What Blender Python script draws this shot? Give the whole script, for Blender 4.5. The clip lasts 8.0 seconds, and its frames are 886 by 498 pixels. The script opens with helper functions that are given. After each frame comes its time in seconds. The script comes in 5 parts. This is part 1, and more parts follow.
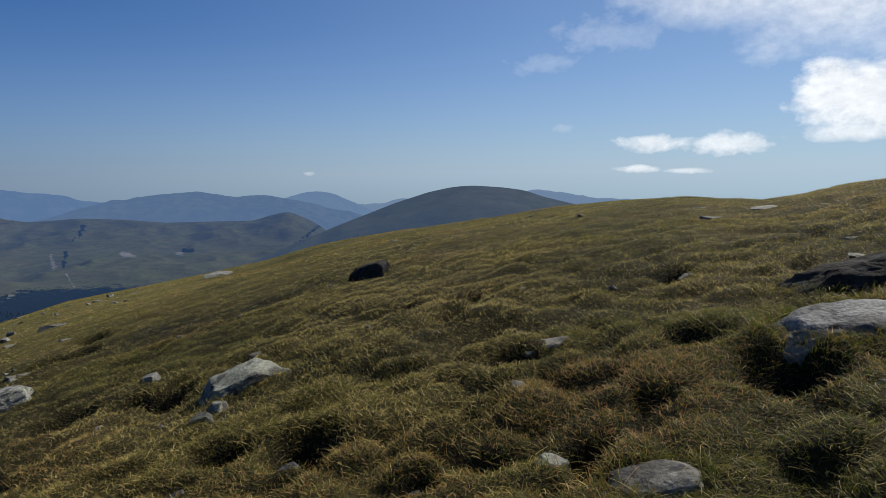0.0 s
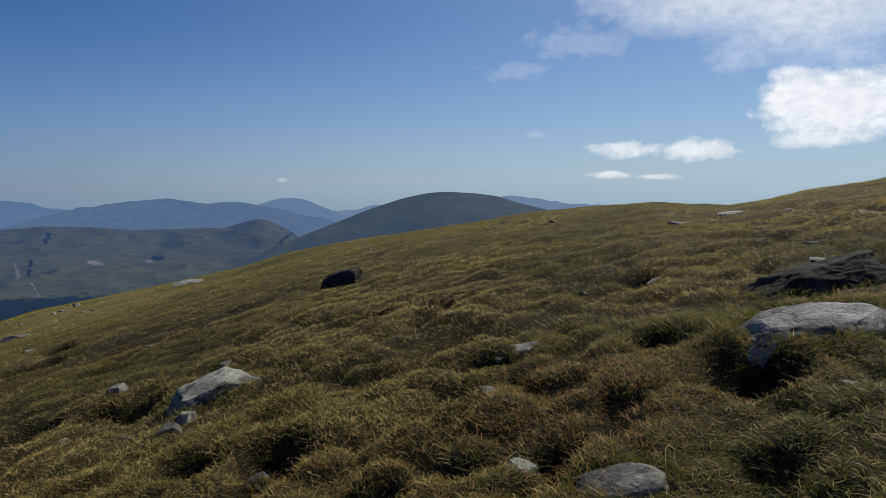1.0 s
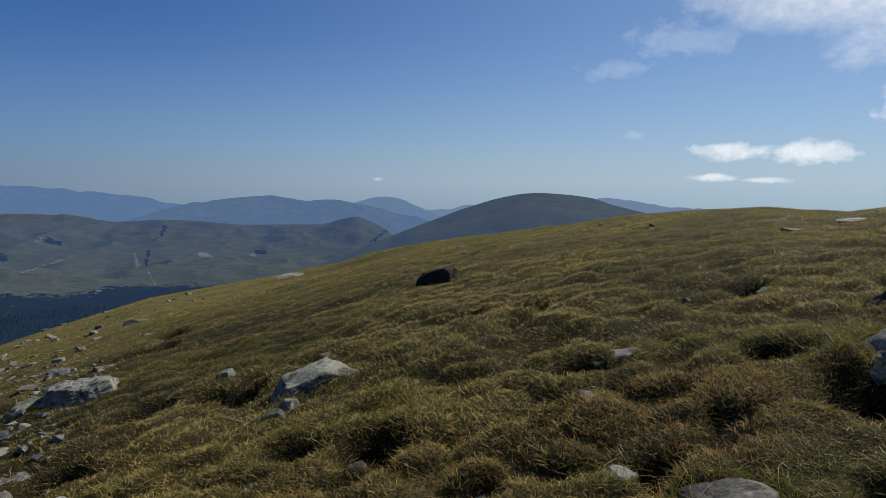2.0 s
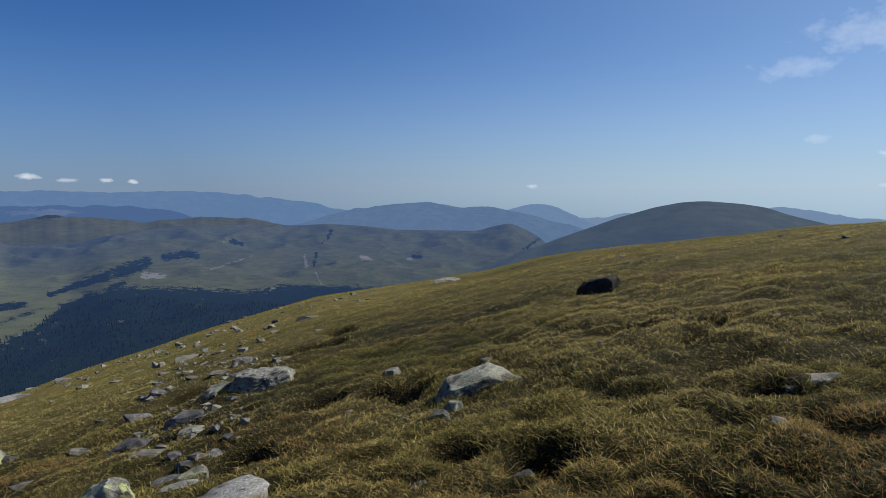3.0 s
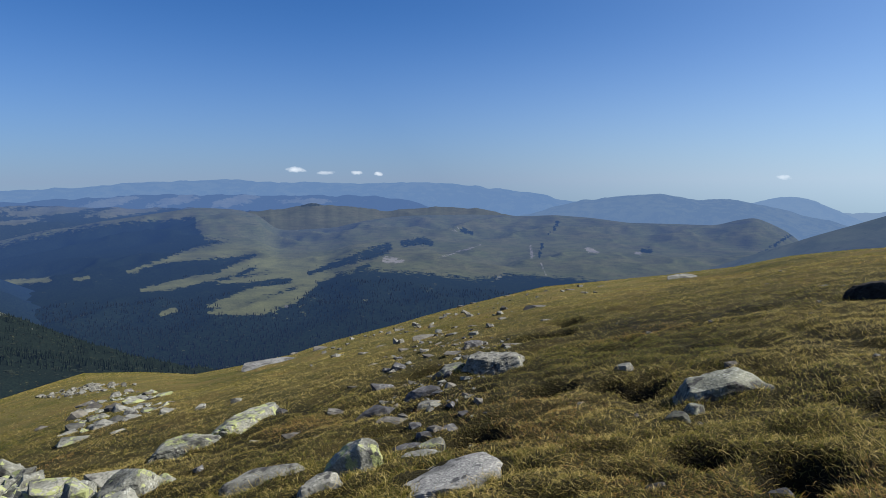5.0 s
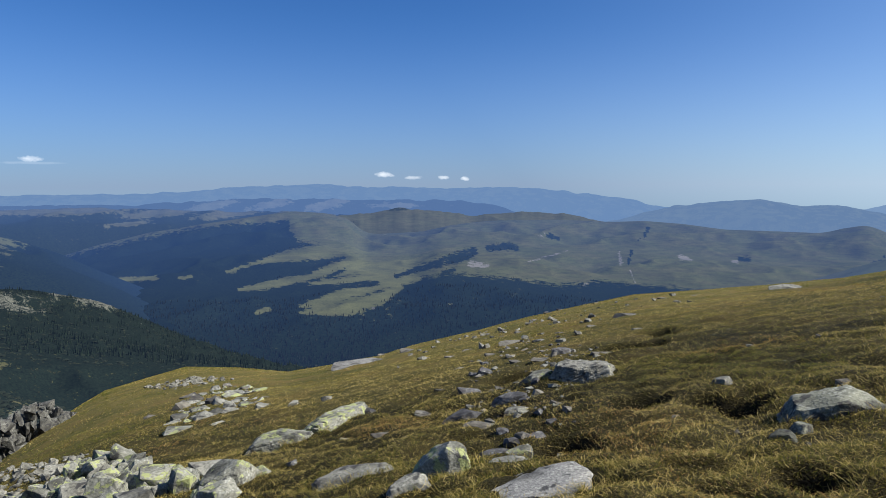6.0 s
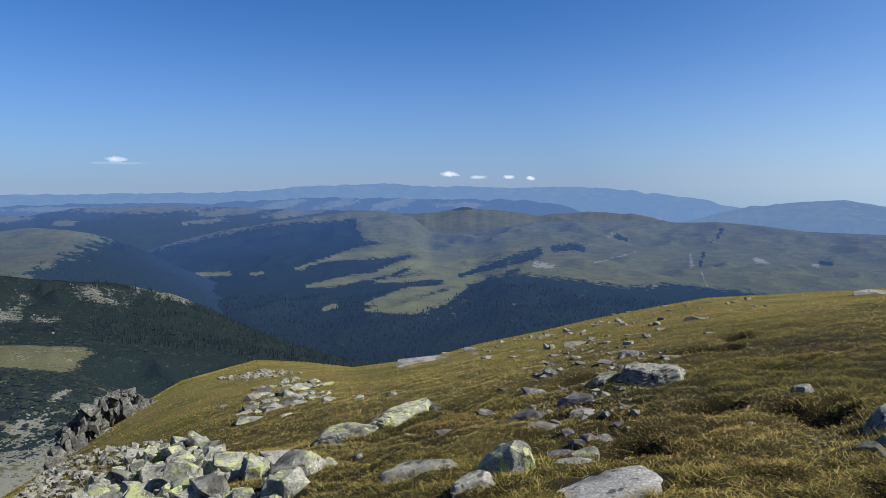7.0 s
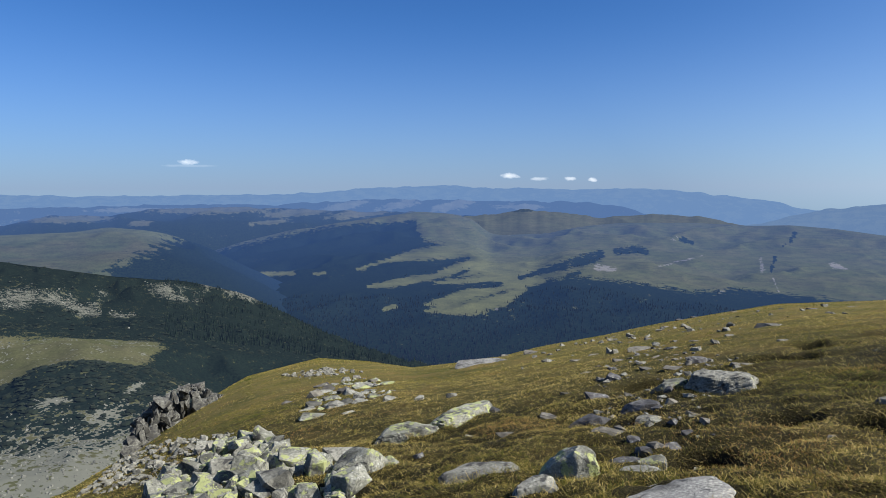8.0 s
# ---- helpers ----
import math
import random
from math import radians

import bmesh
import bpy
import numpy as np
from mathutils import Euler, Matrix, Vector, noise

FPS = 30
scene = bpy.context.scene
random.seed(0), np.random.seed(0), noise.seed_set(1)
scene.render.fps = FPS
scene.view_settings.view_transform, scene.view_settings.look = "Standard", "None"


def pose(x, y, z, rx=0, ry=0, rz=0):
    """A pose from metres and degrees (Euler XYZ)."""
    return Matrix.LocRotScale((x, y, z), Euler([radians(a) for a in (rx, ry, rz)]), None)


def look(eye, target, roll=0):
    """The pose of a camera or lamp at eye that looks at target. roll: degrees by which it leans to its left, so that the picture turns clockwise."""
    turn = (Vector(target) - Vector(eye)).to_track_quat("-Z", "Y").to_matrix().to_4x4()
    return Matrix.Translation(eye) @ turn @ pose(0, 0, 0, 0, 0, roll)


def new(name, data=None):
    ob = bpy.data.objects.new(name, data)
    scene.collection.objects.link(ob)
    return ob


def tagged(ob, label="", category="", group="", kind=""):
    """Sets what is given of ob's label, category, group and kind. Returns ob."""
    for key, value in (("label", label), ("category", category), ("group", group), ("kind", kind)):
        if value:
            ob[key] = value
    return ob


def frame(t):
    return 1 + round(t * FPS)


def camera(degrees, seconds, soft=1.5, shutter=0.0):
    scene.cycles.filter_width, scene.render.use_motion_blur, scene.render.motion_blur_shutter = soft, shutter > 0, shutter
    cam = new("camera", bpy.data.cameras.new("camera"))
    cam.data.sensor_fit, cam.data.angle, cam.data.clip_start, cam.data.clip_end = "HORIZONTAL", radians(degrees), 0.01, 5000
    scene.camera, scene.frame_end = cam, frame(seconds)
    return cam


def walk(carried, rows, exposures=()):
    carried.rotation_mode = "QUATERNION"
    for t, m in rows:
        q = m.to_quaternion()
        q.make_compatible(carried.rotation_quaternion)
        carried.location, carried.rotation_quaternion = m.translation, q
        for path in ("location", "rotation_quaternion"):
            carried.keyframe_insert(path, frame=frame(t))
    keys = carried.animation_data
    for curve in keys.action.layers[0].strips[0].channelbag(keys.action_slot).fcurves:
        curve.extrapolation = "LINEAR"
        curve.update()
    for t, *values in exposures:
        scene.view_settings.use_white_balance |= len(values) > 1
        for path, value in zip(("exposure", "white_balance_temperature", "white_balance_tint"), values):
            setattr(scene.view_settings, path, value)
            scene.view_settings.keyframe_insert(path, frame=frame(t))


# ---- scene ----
cam = camera(67.9, 8.0, soft=0.7)
walk(cam, [(t, pose(*p)) for t, *p in (
    (0, 0.0, 0.0, 1.6, 83.425, 0.919, -0.106),
    (0.5, 0.0145, -0.0047, 1.6080, 84.141, 0.869, -1.947),
    (1, 0.0267, -0.0130, 1.6043, 83.922, 0.999, -2.366),
    (1.5, 0.0214, -0.0215, 1.6026, 83.995, 0.753, -0.247),
    (2, -0.0242, -0.0316, 1.6020, 84.044, 0.298, 5.712),
    (2.2, -0.0528, -0.0305, 1.6080, 84.659, 0.648, 9.061),
    (3.3, -0.1658, -0.0045, 1.5791, 84.492, -0.053, 20.360),
    (3.5, -0.1667, 0.0017, 1.5779, 84.417, -0.030, 20.593),
    (4, -0.1598, -0.0150, 1.5802, 84.381, 0.027, 23.807),
    (4.5, -0.1941, -0.0234, 1.5646, 84.586, 0.067, 31.179),
    (5, -0.2331, -0.0642, 1.5692, 84.061, 0.269, 38.551),
    (5.2, -0.2387, -0.0707, 1.5751, 84.386, 0.339, 40.758),
    (6.3, -0.2633, -0.1054, 1.5646, 84.275, 0.323, 47.778),
    (6.5, -0.2552, -0.0973, 1.5576, 84.198, 0.424, 49.153),
    (7, -0.2711, -0.1160, 1.5536, 84.483, 0.154, 51.657),
    (7.5, -0.2822, -0.1309, 1.5481, 84.538, 0.016, 54.045),
    (8, -0.3113, -0.1299, 1.5408, 84.648, 0.181, 56.859))],
    exposures=((0, 0.45), (1.0, 0.36), (1.5, 0.36), (2.2, 0.42), (3.3, 0.66), (4.5, 0.86), (6.3, 1.03), (8, 1.07)))

# ---- sky, clouds and sun ----
SUN_AZ, SUN_EL = -51.0, 42.0      # degrees, left of the first view is positive
EYE = 1.6


def build_world():
    world = bpy.data.worlds.new("sky")
    scene.world = world
    world.use_nodes = True
    nt = world.node_tree
    nt.nodes.clear()
    N, K = nt.nodes.new, nt.links.new

    def math_node(op, a, b=None, c=None, clamp=False):
        n = N("ShaderNodeMath")
        n.operation, n.use_clamp = op, clamp
        for i, v in enumerate((a, b, c)):
            if v is None:
                continue
            if isinstance(v, (int, float)):
                n.inputs[i].default_value = v
            else:
                K(v, n.inputs[i])
        return n.outputs[0]

    sky = N("ShaderNodeTexSky")
    sky.sky_type, sky.sun_disc = "NISHITA", False
    sky.sun_elevation, sky.sun_rotation = radians(SUN_EL), radians(-SUN_AZ)
    sky.altitude, sky.air_density, sky.dust_density, sky.ozone_density = 2000, 1.0, 0.25, 4.5
    tc = N("ShaderNodeTexCoord")
    sep = N("ShaderNodeSeparateXYZ")
    K(tc.outputs["Generated"], sep.inputs[0])
    x, y, z = sep.outputs
    az = math_node("MULTIPLY", math_node("ARCTAN2", math_node("MULTIPLY", x, -1.0), y), 57.2958)
    el = math_node("MULTIPLY", math_node("ARCSINE", z), 57.2958)
    comb = N("ShaderNodeCombineXYZ")
    K(az, comb.inputs[0])
    K(math_node("MULTIPLY", el, 1.5), comb.inputs[1])

    def noise_node(scale, detail, rough, seed):
        n = N("ShaderNodeTexNoise")
        n.noise_dimensions = "4D"
        K(comb.outputs[0], n.inputs["Vector"])
        n.inputs["W"].default_value = seed
        n.inputs["Scale"].default_value, n.inputs["Detail"].default_value, n.inputs["Roughness"].default_value = scale, detail, rough
        return math_node("SUBTRACT", n.outputs[0], 0.5)

    fine = noise_node(0.9, 7, 0.62, 8.0)
    broad = noise_node(0.10, 6, 0.55, 3.0), noise_node(0.10, 6, 0.55, 13.0)
    close = noise_node(0.55, 6, 0.6, 4.0), noise_node(0.55, 6, 0.6, 14.0)
    tiny = noise_node(1.7, 5, 0.6, 5.0), noise_node(1.7, 5, 0.6, 15.0)

    def puff(a0, e0, ra, re, rough, soft, amount):
        """A heap or wisp of cloud, its outline pulled about by noise of its own size."""
        warp = broad if ra > 8 else close if ra > 1.5 else tiny
        u = math_node("MULTIPLY_ADD", warp[0], rough, math_node("DIVIDE", math_node("SUBTRACT", az, a0), ra))
        v = math_node("MULTIPLY_ADD", warp[1], rough, math_node("DIVIDE", math_node("SUBTRACT", el, e0), re))
        d = math_node("SUBTRACT", 1.0, math_node("ADD", math_node("MULTIPLY", u, u), math_node("MULTIPLY", v, v)))
        d = math_node("MULTIPLY_ADD", fine, 0.4 if ra > 8 else 0.7, d)
        return math_node("MULTIPLY", math_node("SMOOTH_MIN", math_node("DIVIDE", d, soft, clamp=True), 1.0, 0.1), amount)

    total = None
    for row in CLOUDS:
        m = puff(*row)
        total = m if total is None else math_node("MAXIMUM", total, m)
    # pale haze that thickens towards the horizon
    haze = math_node("POWER", math_node("SUBTRACT", 1.0, math_node("DIVIDE", math_node("ABSOLUTE", el), 16.0, clamp=True), clamp=True), 2.0)
    mix = N("ShaderNodeMix")
    mix.data_type = "RGBA"
    K(math_node("MULTIPLY", haze, 0.85), mix.inputs["Factor"])
    blue = N("ShaderNodeMix")
    blue.data_type, blue.blend_type = "RGBA", "MULTIPLY"
    blue.inputs["Factor"].default_value = 1.0
    K(sky.outputs[0], blue.inputs[6])
    blue.inputs[7].default_value = (0.418, 0.7692, 1.1538, 1)
    K(blue.outputs[2], mix.inputs[6])
    # the bright aureole of thin haze towards the sun
    dot = N("ShaderNodeVectorMath")
    dot.operation = "DOT_PRODUCT"
    K(tc.outputs["Generated"], dot.inputs[0])
    dot.inputs[1].default_value = (-math.sin(radians(SUN_AZ)) * math.cos(radians(SUN_EL)), math.cos(radians(SUN_AZ)) * math.cos(radians(SUN_EL)), math.sin(radians(SUN_EL)))
    pale = N("ShaderNodeMix")
    pale.data_type = "RGBA"
    K(math_node("MAXIMUM", dot.outputs["Value"], 0.0), pale.inputs["Factor"])
    pale.inputs[6].default_value = (2.8427, 3.6788, 5.3509, 1)
    pale.inputs[7].default_value = (8.8, 10.6, 12.0, 1)
    K(pale.outputs[2], mix.inputs[7])
    glow = math_node("POWER", math_node("MAXIMUM", dot.outputs["Value"], 0.0), 2.3)
    mix3 = N("ShaderNodeMix")
    mix3.data_type = "RGBA"
    K(math_node("MULTIPLY", glow, 0.62), mix3.inputs["Factor"])
    K(mix.outputs[2], mix3.inputs[6])
    mix3.inputs[7].default_value = (6.0198, 8.0264, 9.8658, 1)
    shade = math_node("ADD", 0.72, math_node("MULTIPLY", fine, 1.5), clamp=True)
    white = N("ShaderNodeMix")
    white.data_type = "RGBA"
    K(shade, white.inputs["Factor"])
    white.inputs[6].default_value = (8.6, 9.4, 10.4, 1)
    white.inputs[7].default_value = (15.5, 15.9, 16.3, 1)
    mix2 = N("ShaderNodeMix")
    mix2.data_type = "RGBA"
    K(total, mix2.inputs["Factor"])
    K(mix3.outputs[2], mix2.inputs[6])
    K(white.outputs[2], mix2.inputs[7])
    bg = N("ShaderNodeBackground")
    bg.inputs["Strength"].default_value = 0.05
    K(mix2.outputs[2], bg.inputs["Color"])
    out = N("ShaderNodeOutputWorld")
    K(bg.outputs[0], out.inputs["Surface"])


# azimuth, elevation, half widths in degrees, raggedness, softness, amount
CLOUDS = (
    (-25.5, 13.2, 9.5, 3.6, 1.2, 1.5, 0.9),
    (-36.0, 17.5, 22.5, 10.6, 1.3, 1.2, 1.0), (-33.0, 5.0, 5.6, 3.0, 0.9, 0.75, 0.95), (-30.2, 5.7, 2.9, 2.5, 1.0, 0.75, 0.95), (-32.0, 2.6, 4.0, 0.9, 0.8, 0.9, 0.8),
    (-17.6, 2.2, 3.0, 0.75, 1.9, 1.0, 0.8), (-23.3, 2.0, 3.6, 0.95, 1.9, 1.0, 0.8), (-16.6, 0.1, 1.9, 0.35, 1.6, 1.0, 0.75),
    (-20.4, -0.1, 2.0, 0.26, 1.6, 1.0, 0.6), (-8.8, 8.9, 2.8, 1.0, 2.6, 2.4, 0.36), (-14.0, 11.0, 4.5, 1.6, 2.6, 2.4, 0.42), (-10.4, 3.6, 0.9, 0.4, 1.5, 2.0, 0.3),
    (11.4, 0.15, 0.6, 0.2, 1.8, 1.4, 0.4), (51.2, 1.0, 0.9, 0.26, 1.9, 1.1, 0.5), (48.6, 0.7, 0.8, 0.18, 1.6, 1.1, 0.4),
    (46.0, 0.7, 0.5, 0.2, 1.6, 1.0, 0.4), (44.1, 0.6, 0.4, 0.2, 1.6, 1.0, 0.5), (77.9, 2.1, 0.8, 0.26, 1.9, 1.1, 0.42), (77.6, 1.8, 2.2, 0.12, 1.8, 1.6, 0.16))
build_world()

sun_data = bpy.data.lights.new("sun", "SUN")
sun_data.energy, sun_data.angle, sun_data.color = 5.0, radians(0.53), (1.0, 0.94, 0.84)
sun = new("sun", sun_data)
a, e = radians(SUN_AZ), radians(SUN_EL)
sun.matrix_world = look((0, 0, 60), (60 * math.sin(a) * math.cos(e), -60 * math.cos(a) * math.cos(e), 60 - 60 * math.sin(e)))


# ---- noise and materials ----
def lattice(ix, iy, seed):
    h = (ix.astype(np.int64) * 374761393 + iy.astype(np.int64) * 668265263 + seed * 1442695041) & 0xFFFFFFFF
    h = ((h ^ (h >> 13)) * 1274126177) & 0xFFFFFFFF
    return ((h ^ (h >> 16)) & 0xFFFF) / 65535.0


def value_noise(x, y, seed):
    x, y = np.asarray(x, float), np.asarray(y, float)
    ix, iy = np.floor(x), np.floor(y)
    fx, fy = x - ix, y - iy
    fx, fy = fx * fx * (3 - 2 * fx), fy * fy * (3 - 2 * fy)
    a00, a10 = lattice(ix, iy, seed), lattice(ix + 1, iy, seed)
    a01, a11 = lattice(ix, iy + 1, seed), lattice(ix + 1, iy + 1, seed)
    return (a00 * (1 - fx) + a10 * fx) * (1 - fy) + (a01 * (1 - fx) + a11 * fx) * fy


def fbm(x, y, seed, octaves=4, gain=0.5):
    total, amp, norm = 0.0, 1.0, 0.0
    for k in range(octaves):
        total, norm = total + amp * value_noise(x, y, seed + 17 * k), norm + amp
        amp *= gain
        x, y = 1.62 * x - 1.23 * y + 3.7, 1.23 * x + 1.62 * y - 1.9
    return total / norm


def material(name, rough=0.9):
    m = bpy.data.materials.new(name)
    m.use_nodes = True
    return m, m.node_tree, m.node_tree.nodes["Principled BSDF"]


def tex(nt, kind, scale, detail=4.0, coords=None, **more):
    n = nt.nodes.new(kind)
    n.inputs["Scale"].default_value = scale
    if "Detail" in n.inputs:
        n.inputs["Detail"].default_value = detail
    if coords is not None:
        nt.links.new(coords, n.inputs["Vector"])
    return n


def ramp(nt, source, stops):
    n = nt.nodes.new("ShaderNodeValToRGB")
    el = n.color_ramp.elements
    while len(el) < len(stops):
        el.new(0.5)
    for e_, (p, c) in zip(el, stops):
        e_.position, e_.color = p, (*c, 1) if len(c) == 3 else c
    nt.links.new(source, n.inputs[0])
    return n.outputs[0]


def mixed(nt, factor, a, b, blend="MIX"):
    n = nt.nodes.new("ShaderNodeMix")
    n.data_type, n.blend_type = "RGBA", blend
    for s, v in ((n.inputs["Factor"], factor), (n.inputs[6], a), (n.inputs[7], b)):
        if isinstance(v, (int, float)):
            s.default_value = v
        elif isinstance(v, tuple):
            s.default_value = (*v, 1)
        else:
            nt.links.new(v, s)
    return n.outputs[2]


def bump(nt, bsdf, height, strength, distance):
    n = nt.nodes.new("ShaderNodeBump")
    n.inputs["Strength"].default_value, n.inputs["Distance"].default_value = strength, distance
    nt.links.new(height, n.inputs["Height"])
    nt.links.new(n.outputs[0], bsdf.inputs["Normal"])


def attribute(nt, name):
    n = nt.nodes.new("ShaderNodeAttribute")
    n.attribute_name = name
    return n


def turf_material():
    m, nt, b = material("peaty turf")
    co = nt.nodes.new("ShaderNodeTexCoord").outputs["Object"]
    wide, small = tex(nt, "ShaderNodeTexNoise", 0.6, 5, co), tex(nt, "ShaderNodeTexNoise", 48, 6, co)
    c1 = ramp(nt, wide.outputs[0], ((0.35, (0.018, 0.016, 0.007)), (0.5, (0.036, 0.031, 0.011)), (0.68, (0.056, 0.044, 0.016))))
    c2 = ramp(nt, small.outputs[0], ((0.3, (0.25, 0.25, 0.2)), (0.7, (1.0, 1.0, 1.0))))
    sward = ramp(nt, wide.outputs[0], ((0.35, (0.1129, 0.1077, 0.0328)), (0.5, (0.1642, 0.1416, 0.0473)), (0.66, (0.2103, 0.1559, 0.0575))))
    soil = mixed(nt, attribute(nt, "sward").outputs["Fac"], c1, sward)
    # near-black soil in the hollows, darkening them as shade would
    soil = mixed(nt, attribute(nt, "peat_shade").outputs["Fac"], soil, (0.009, 0.007, 0.005))
    nt.links.new(mixed(nt, 1.0, soil, c2, "MULTIPLY"), b.inputs["Base Color"])
    b.inputs["Roughness"].default_value = 0.95
    b.inputs["Specular IOR Level"].default_value = 0.1
    bump(nt, b, small.outputs[0], 0.8, 0.05)
    return m


def grass_material():
    m, nt, b = material("mountain grass")
    tone, tip = attribute(nt, "tone").outputs["Fac"], attribute(nt, "tip").outputs["Fac"]
    base = ramp(nt, tone, ((0.0, (0.048, 0.0734, 0.0105)), (0.3, (0.0917, 0.0944, 0.0156)), (0.5, (0.1267, 0.1092, 0.0244)), (0.68, (0.2271, 0.1879, 0.0541)), (0.86, (0.4543, 0.3844, 0.166)), (1.0, (0.2008, 0.0917, 0.0262))))
    dry = mixed(nt, 1.0, base, (1.55, 1.4, 1.2), "MULTIPLY")
    col = mixed(nt, tip, base, dry)
    nt.links.new(col, b.inputs["Base Color"])
    b.inputs["Roughness"].default_value = 0.6
    b.inputs["Specular IOR Level"].default_value = 0.25
    tr = nt.nodes.new("ShaderNodeBsdfTranslucent")
    nt.links.new(col, tr.inputs["Color"])
    mx = nt.nodes.new("ShaderNodeMixShader")
    mx.inputs[0].default_value = 0.45
    nt.links.new(b.outputs[0], mx.inputs[1])
    nt.links.new(tr.outputs[0], mx.inputs[2])
    nt.links.new(mx.outputs[0], nt.nodes["Material Output"].inputs["Surface"])
    return m


def rock_material(name, grey, lichen, crust, pale_spots=0.8, gloss=0.3):
    """Weathered crystalline rock: grain, dark crust, pale and yellow-green lichen in patches."""
    m, nt, b = material(name)
    info = nt.nodes.new("ShaderNodeObjectInfo")
    co = nt.nodes.new("ShaderNodeTexCoord").outputs["Object"]
    add = nt.nodes.new("ShaderNodeVectorMath")
    add.operation = "ADD"
    scl = nt.nodes.new("ShaderNodeVectorMath")
    scl.operation = "SCALE"
    scl.inputs[0].default_value = (37, 71, 13)
    nt.links.new(info.outputs["Random"], scl.inputs["Scale"])
    nt.links.new(co, add.inputs[0])
    nt.links.new(scl.outputs[0], add.inputs[1])
    p = add.outputs[0]
    wide, grain, patch = tex(nt, "ShaderNodeTexNoise", 3.0, 6, p), tex(nt, "ShaderNodeTexNoise", 45, 5, p), tex(nt, "ShaderNodeTexNoise", 7.0, 10, p)
    patch.inputs["Roughness"].default_value = 0.68
    crack = tex(nt, "ShaderNodeTexNoise", 4.0, 8, p)
    crack.inputs["Distortion"].default_value = 1.2
    spots = tex(nt, "ShaderNodeTexVoronoi", 26, 0, p)
    dark = tuple(v * 0.45 for v in grey)
    col = ramp(nt, wide.outputs[0], ((0.36, dark), (0.47, grey), (0.62, tuple(min(0.75, v * 1.35) for v in grey))))
    col = mixed(nt, 0.65, col, ramp(nt, grain.outputs[0], ((0.3, (0.35, 0.35, 0.36)), (0.65, (1.15, 1.15, 1.12)))), "MULTIPLY")
    pale = ramp(nt, spots.outputs["Distance"], ((0.25, (1, 1, 1)), (0.4, (0, 0, 0))))
    thin = nt.nodes.new("ShaderNodeMath")
    thin.operation = "MULTIPLY"
    nt.links.new(pale, thin.inputs[0])
    nt.links.new(ramp(nt, wide.outputs[0], ((0.45, (0, 0, 0)), (0.62, (pale_spots,) * 3))), thin.inputs[1])
    col = mixed(nt, thin.outputs[0], col, (0.34, 0.35, 0.32))
    soot = tex(nt, "ShaderNodeTexNoise", 11, 6, p)
    col = mixed(nt, ramp(nt, soot.outputs[0], ((crust, (0, 0, 0)), (crust + 0.07, (0.85, 0.85, 0.85)))), col, (0.022, 0.022, 0.025))
    col = mixed(nt, ramp(nt, patch.outputs[0], ((lichen, (0, 0, 0)), (lichen + 0.025, (0.92, 0.92, 0.92)))), col, (0.24, 0.265, 0.115))
    col = mixed(nt, ramp(nt, crack.outputs[0], ((0.482, (0, 0, 0)), (0.496, (0.6, 0.6, 0.6)), (0.51, (0, 0, 0)))), col, (0.03, 0.03, 0.028))
    nt.links.new(col, b.inputs["Base Color"])
    b.inputs["Roughness"].default_value = 0.85
    b.inputs["Specular IOR Level"].default_value = gloss
    both = nt.nodes.new("ShaderNodeMath")
    both.operation = "ADD"
    nt.links.new(wide.outputs[0], both.inputs[0])
    nt.links.new(grain.outputs[0], both.inputs[1])
    bump(nt, b, both.outputs[0], 0.6, 0.014)
    return m


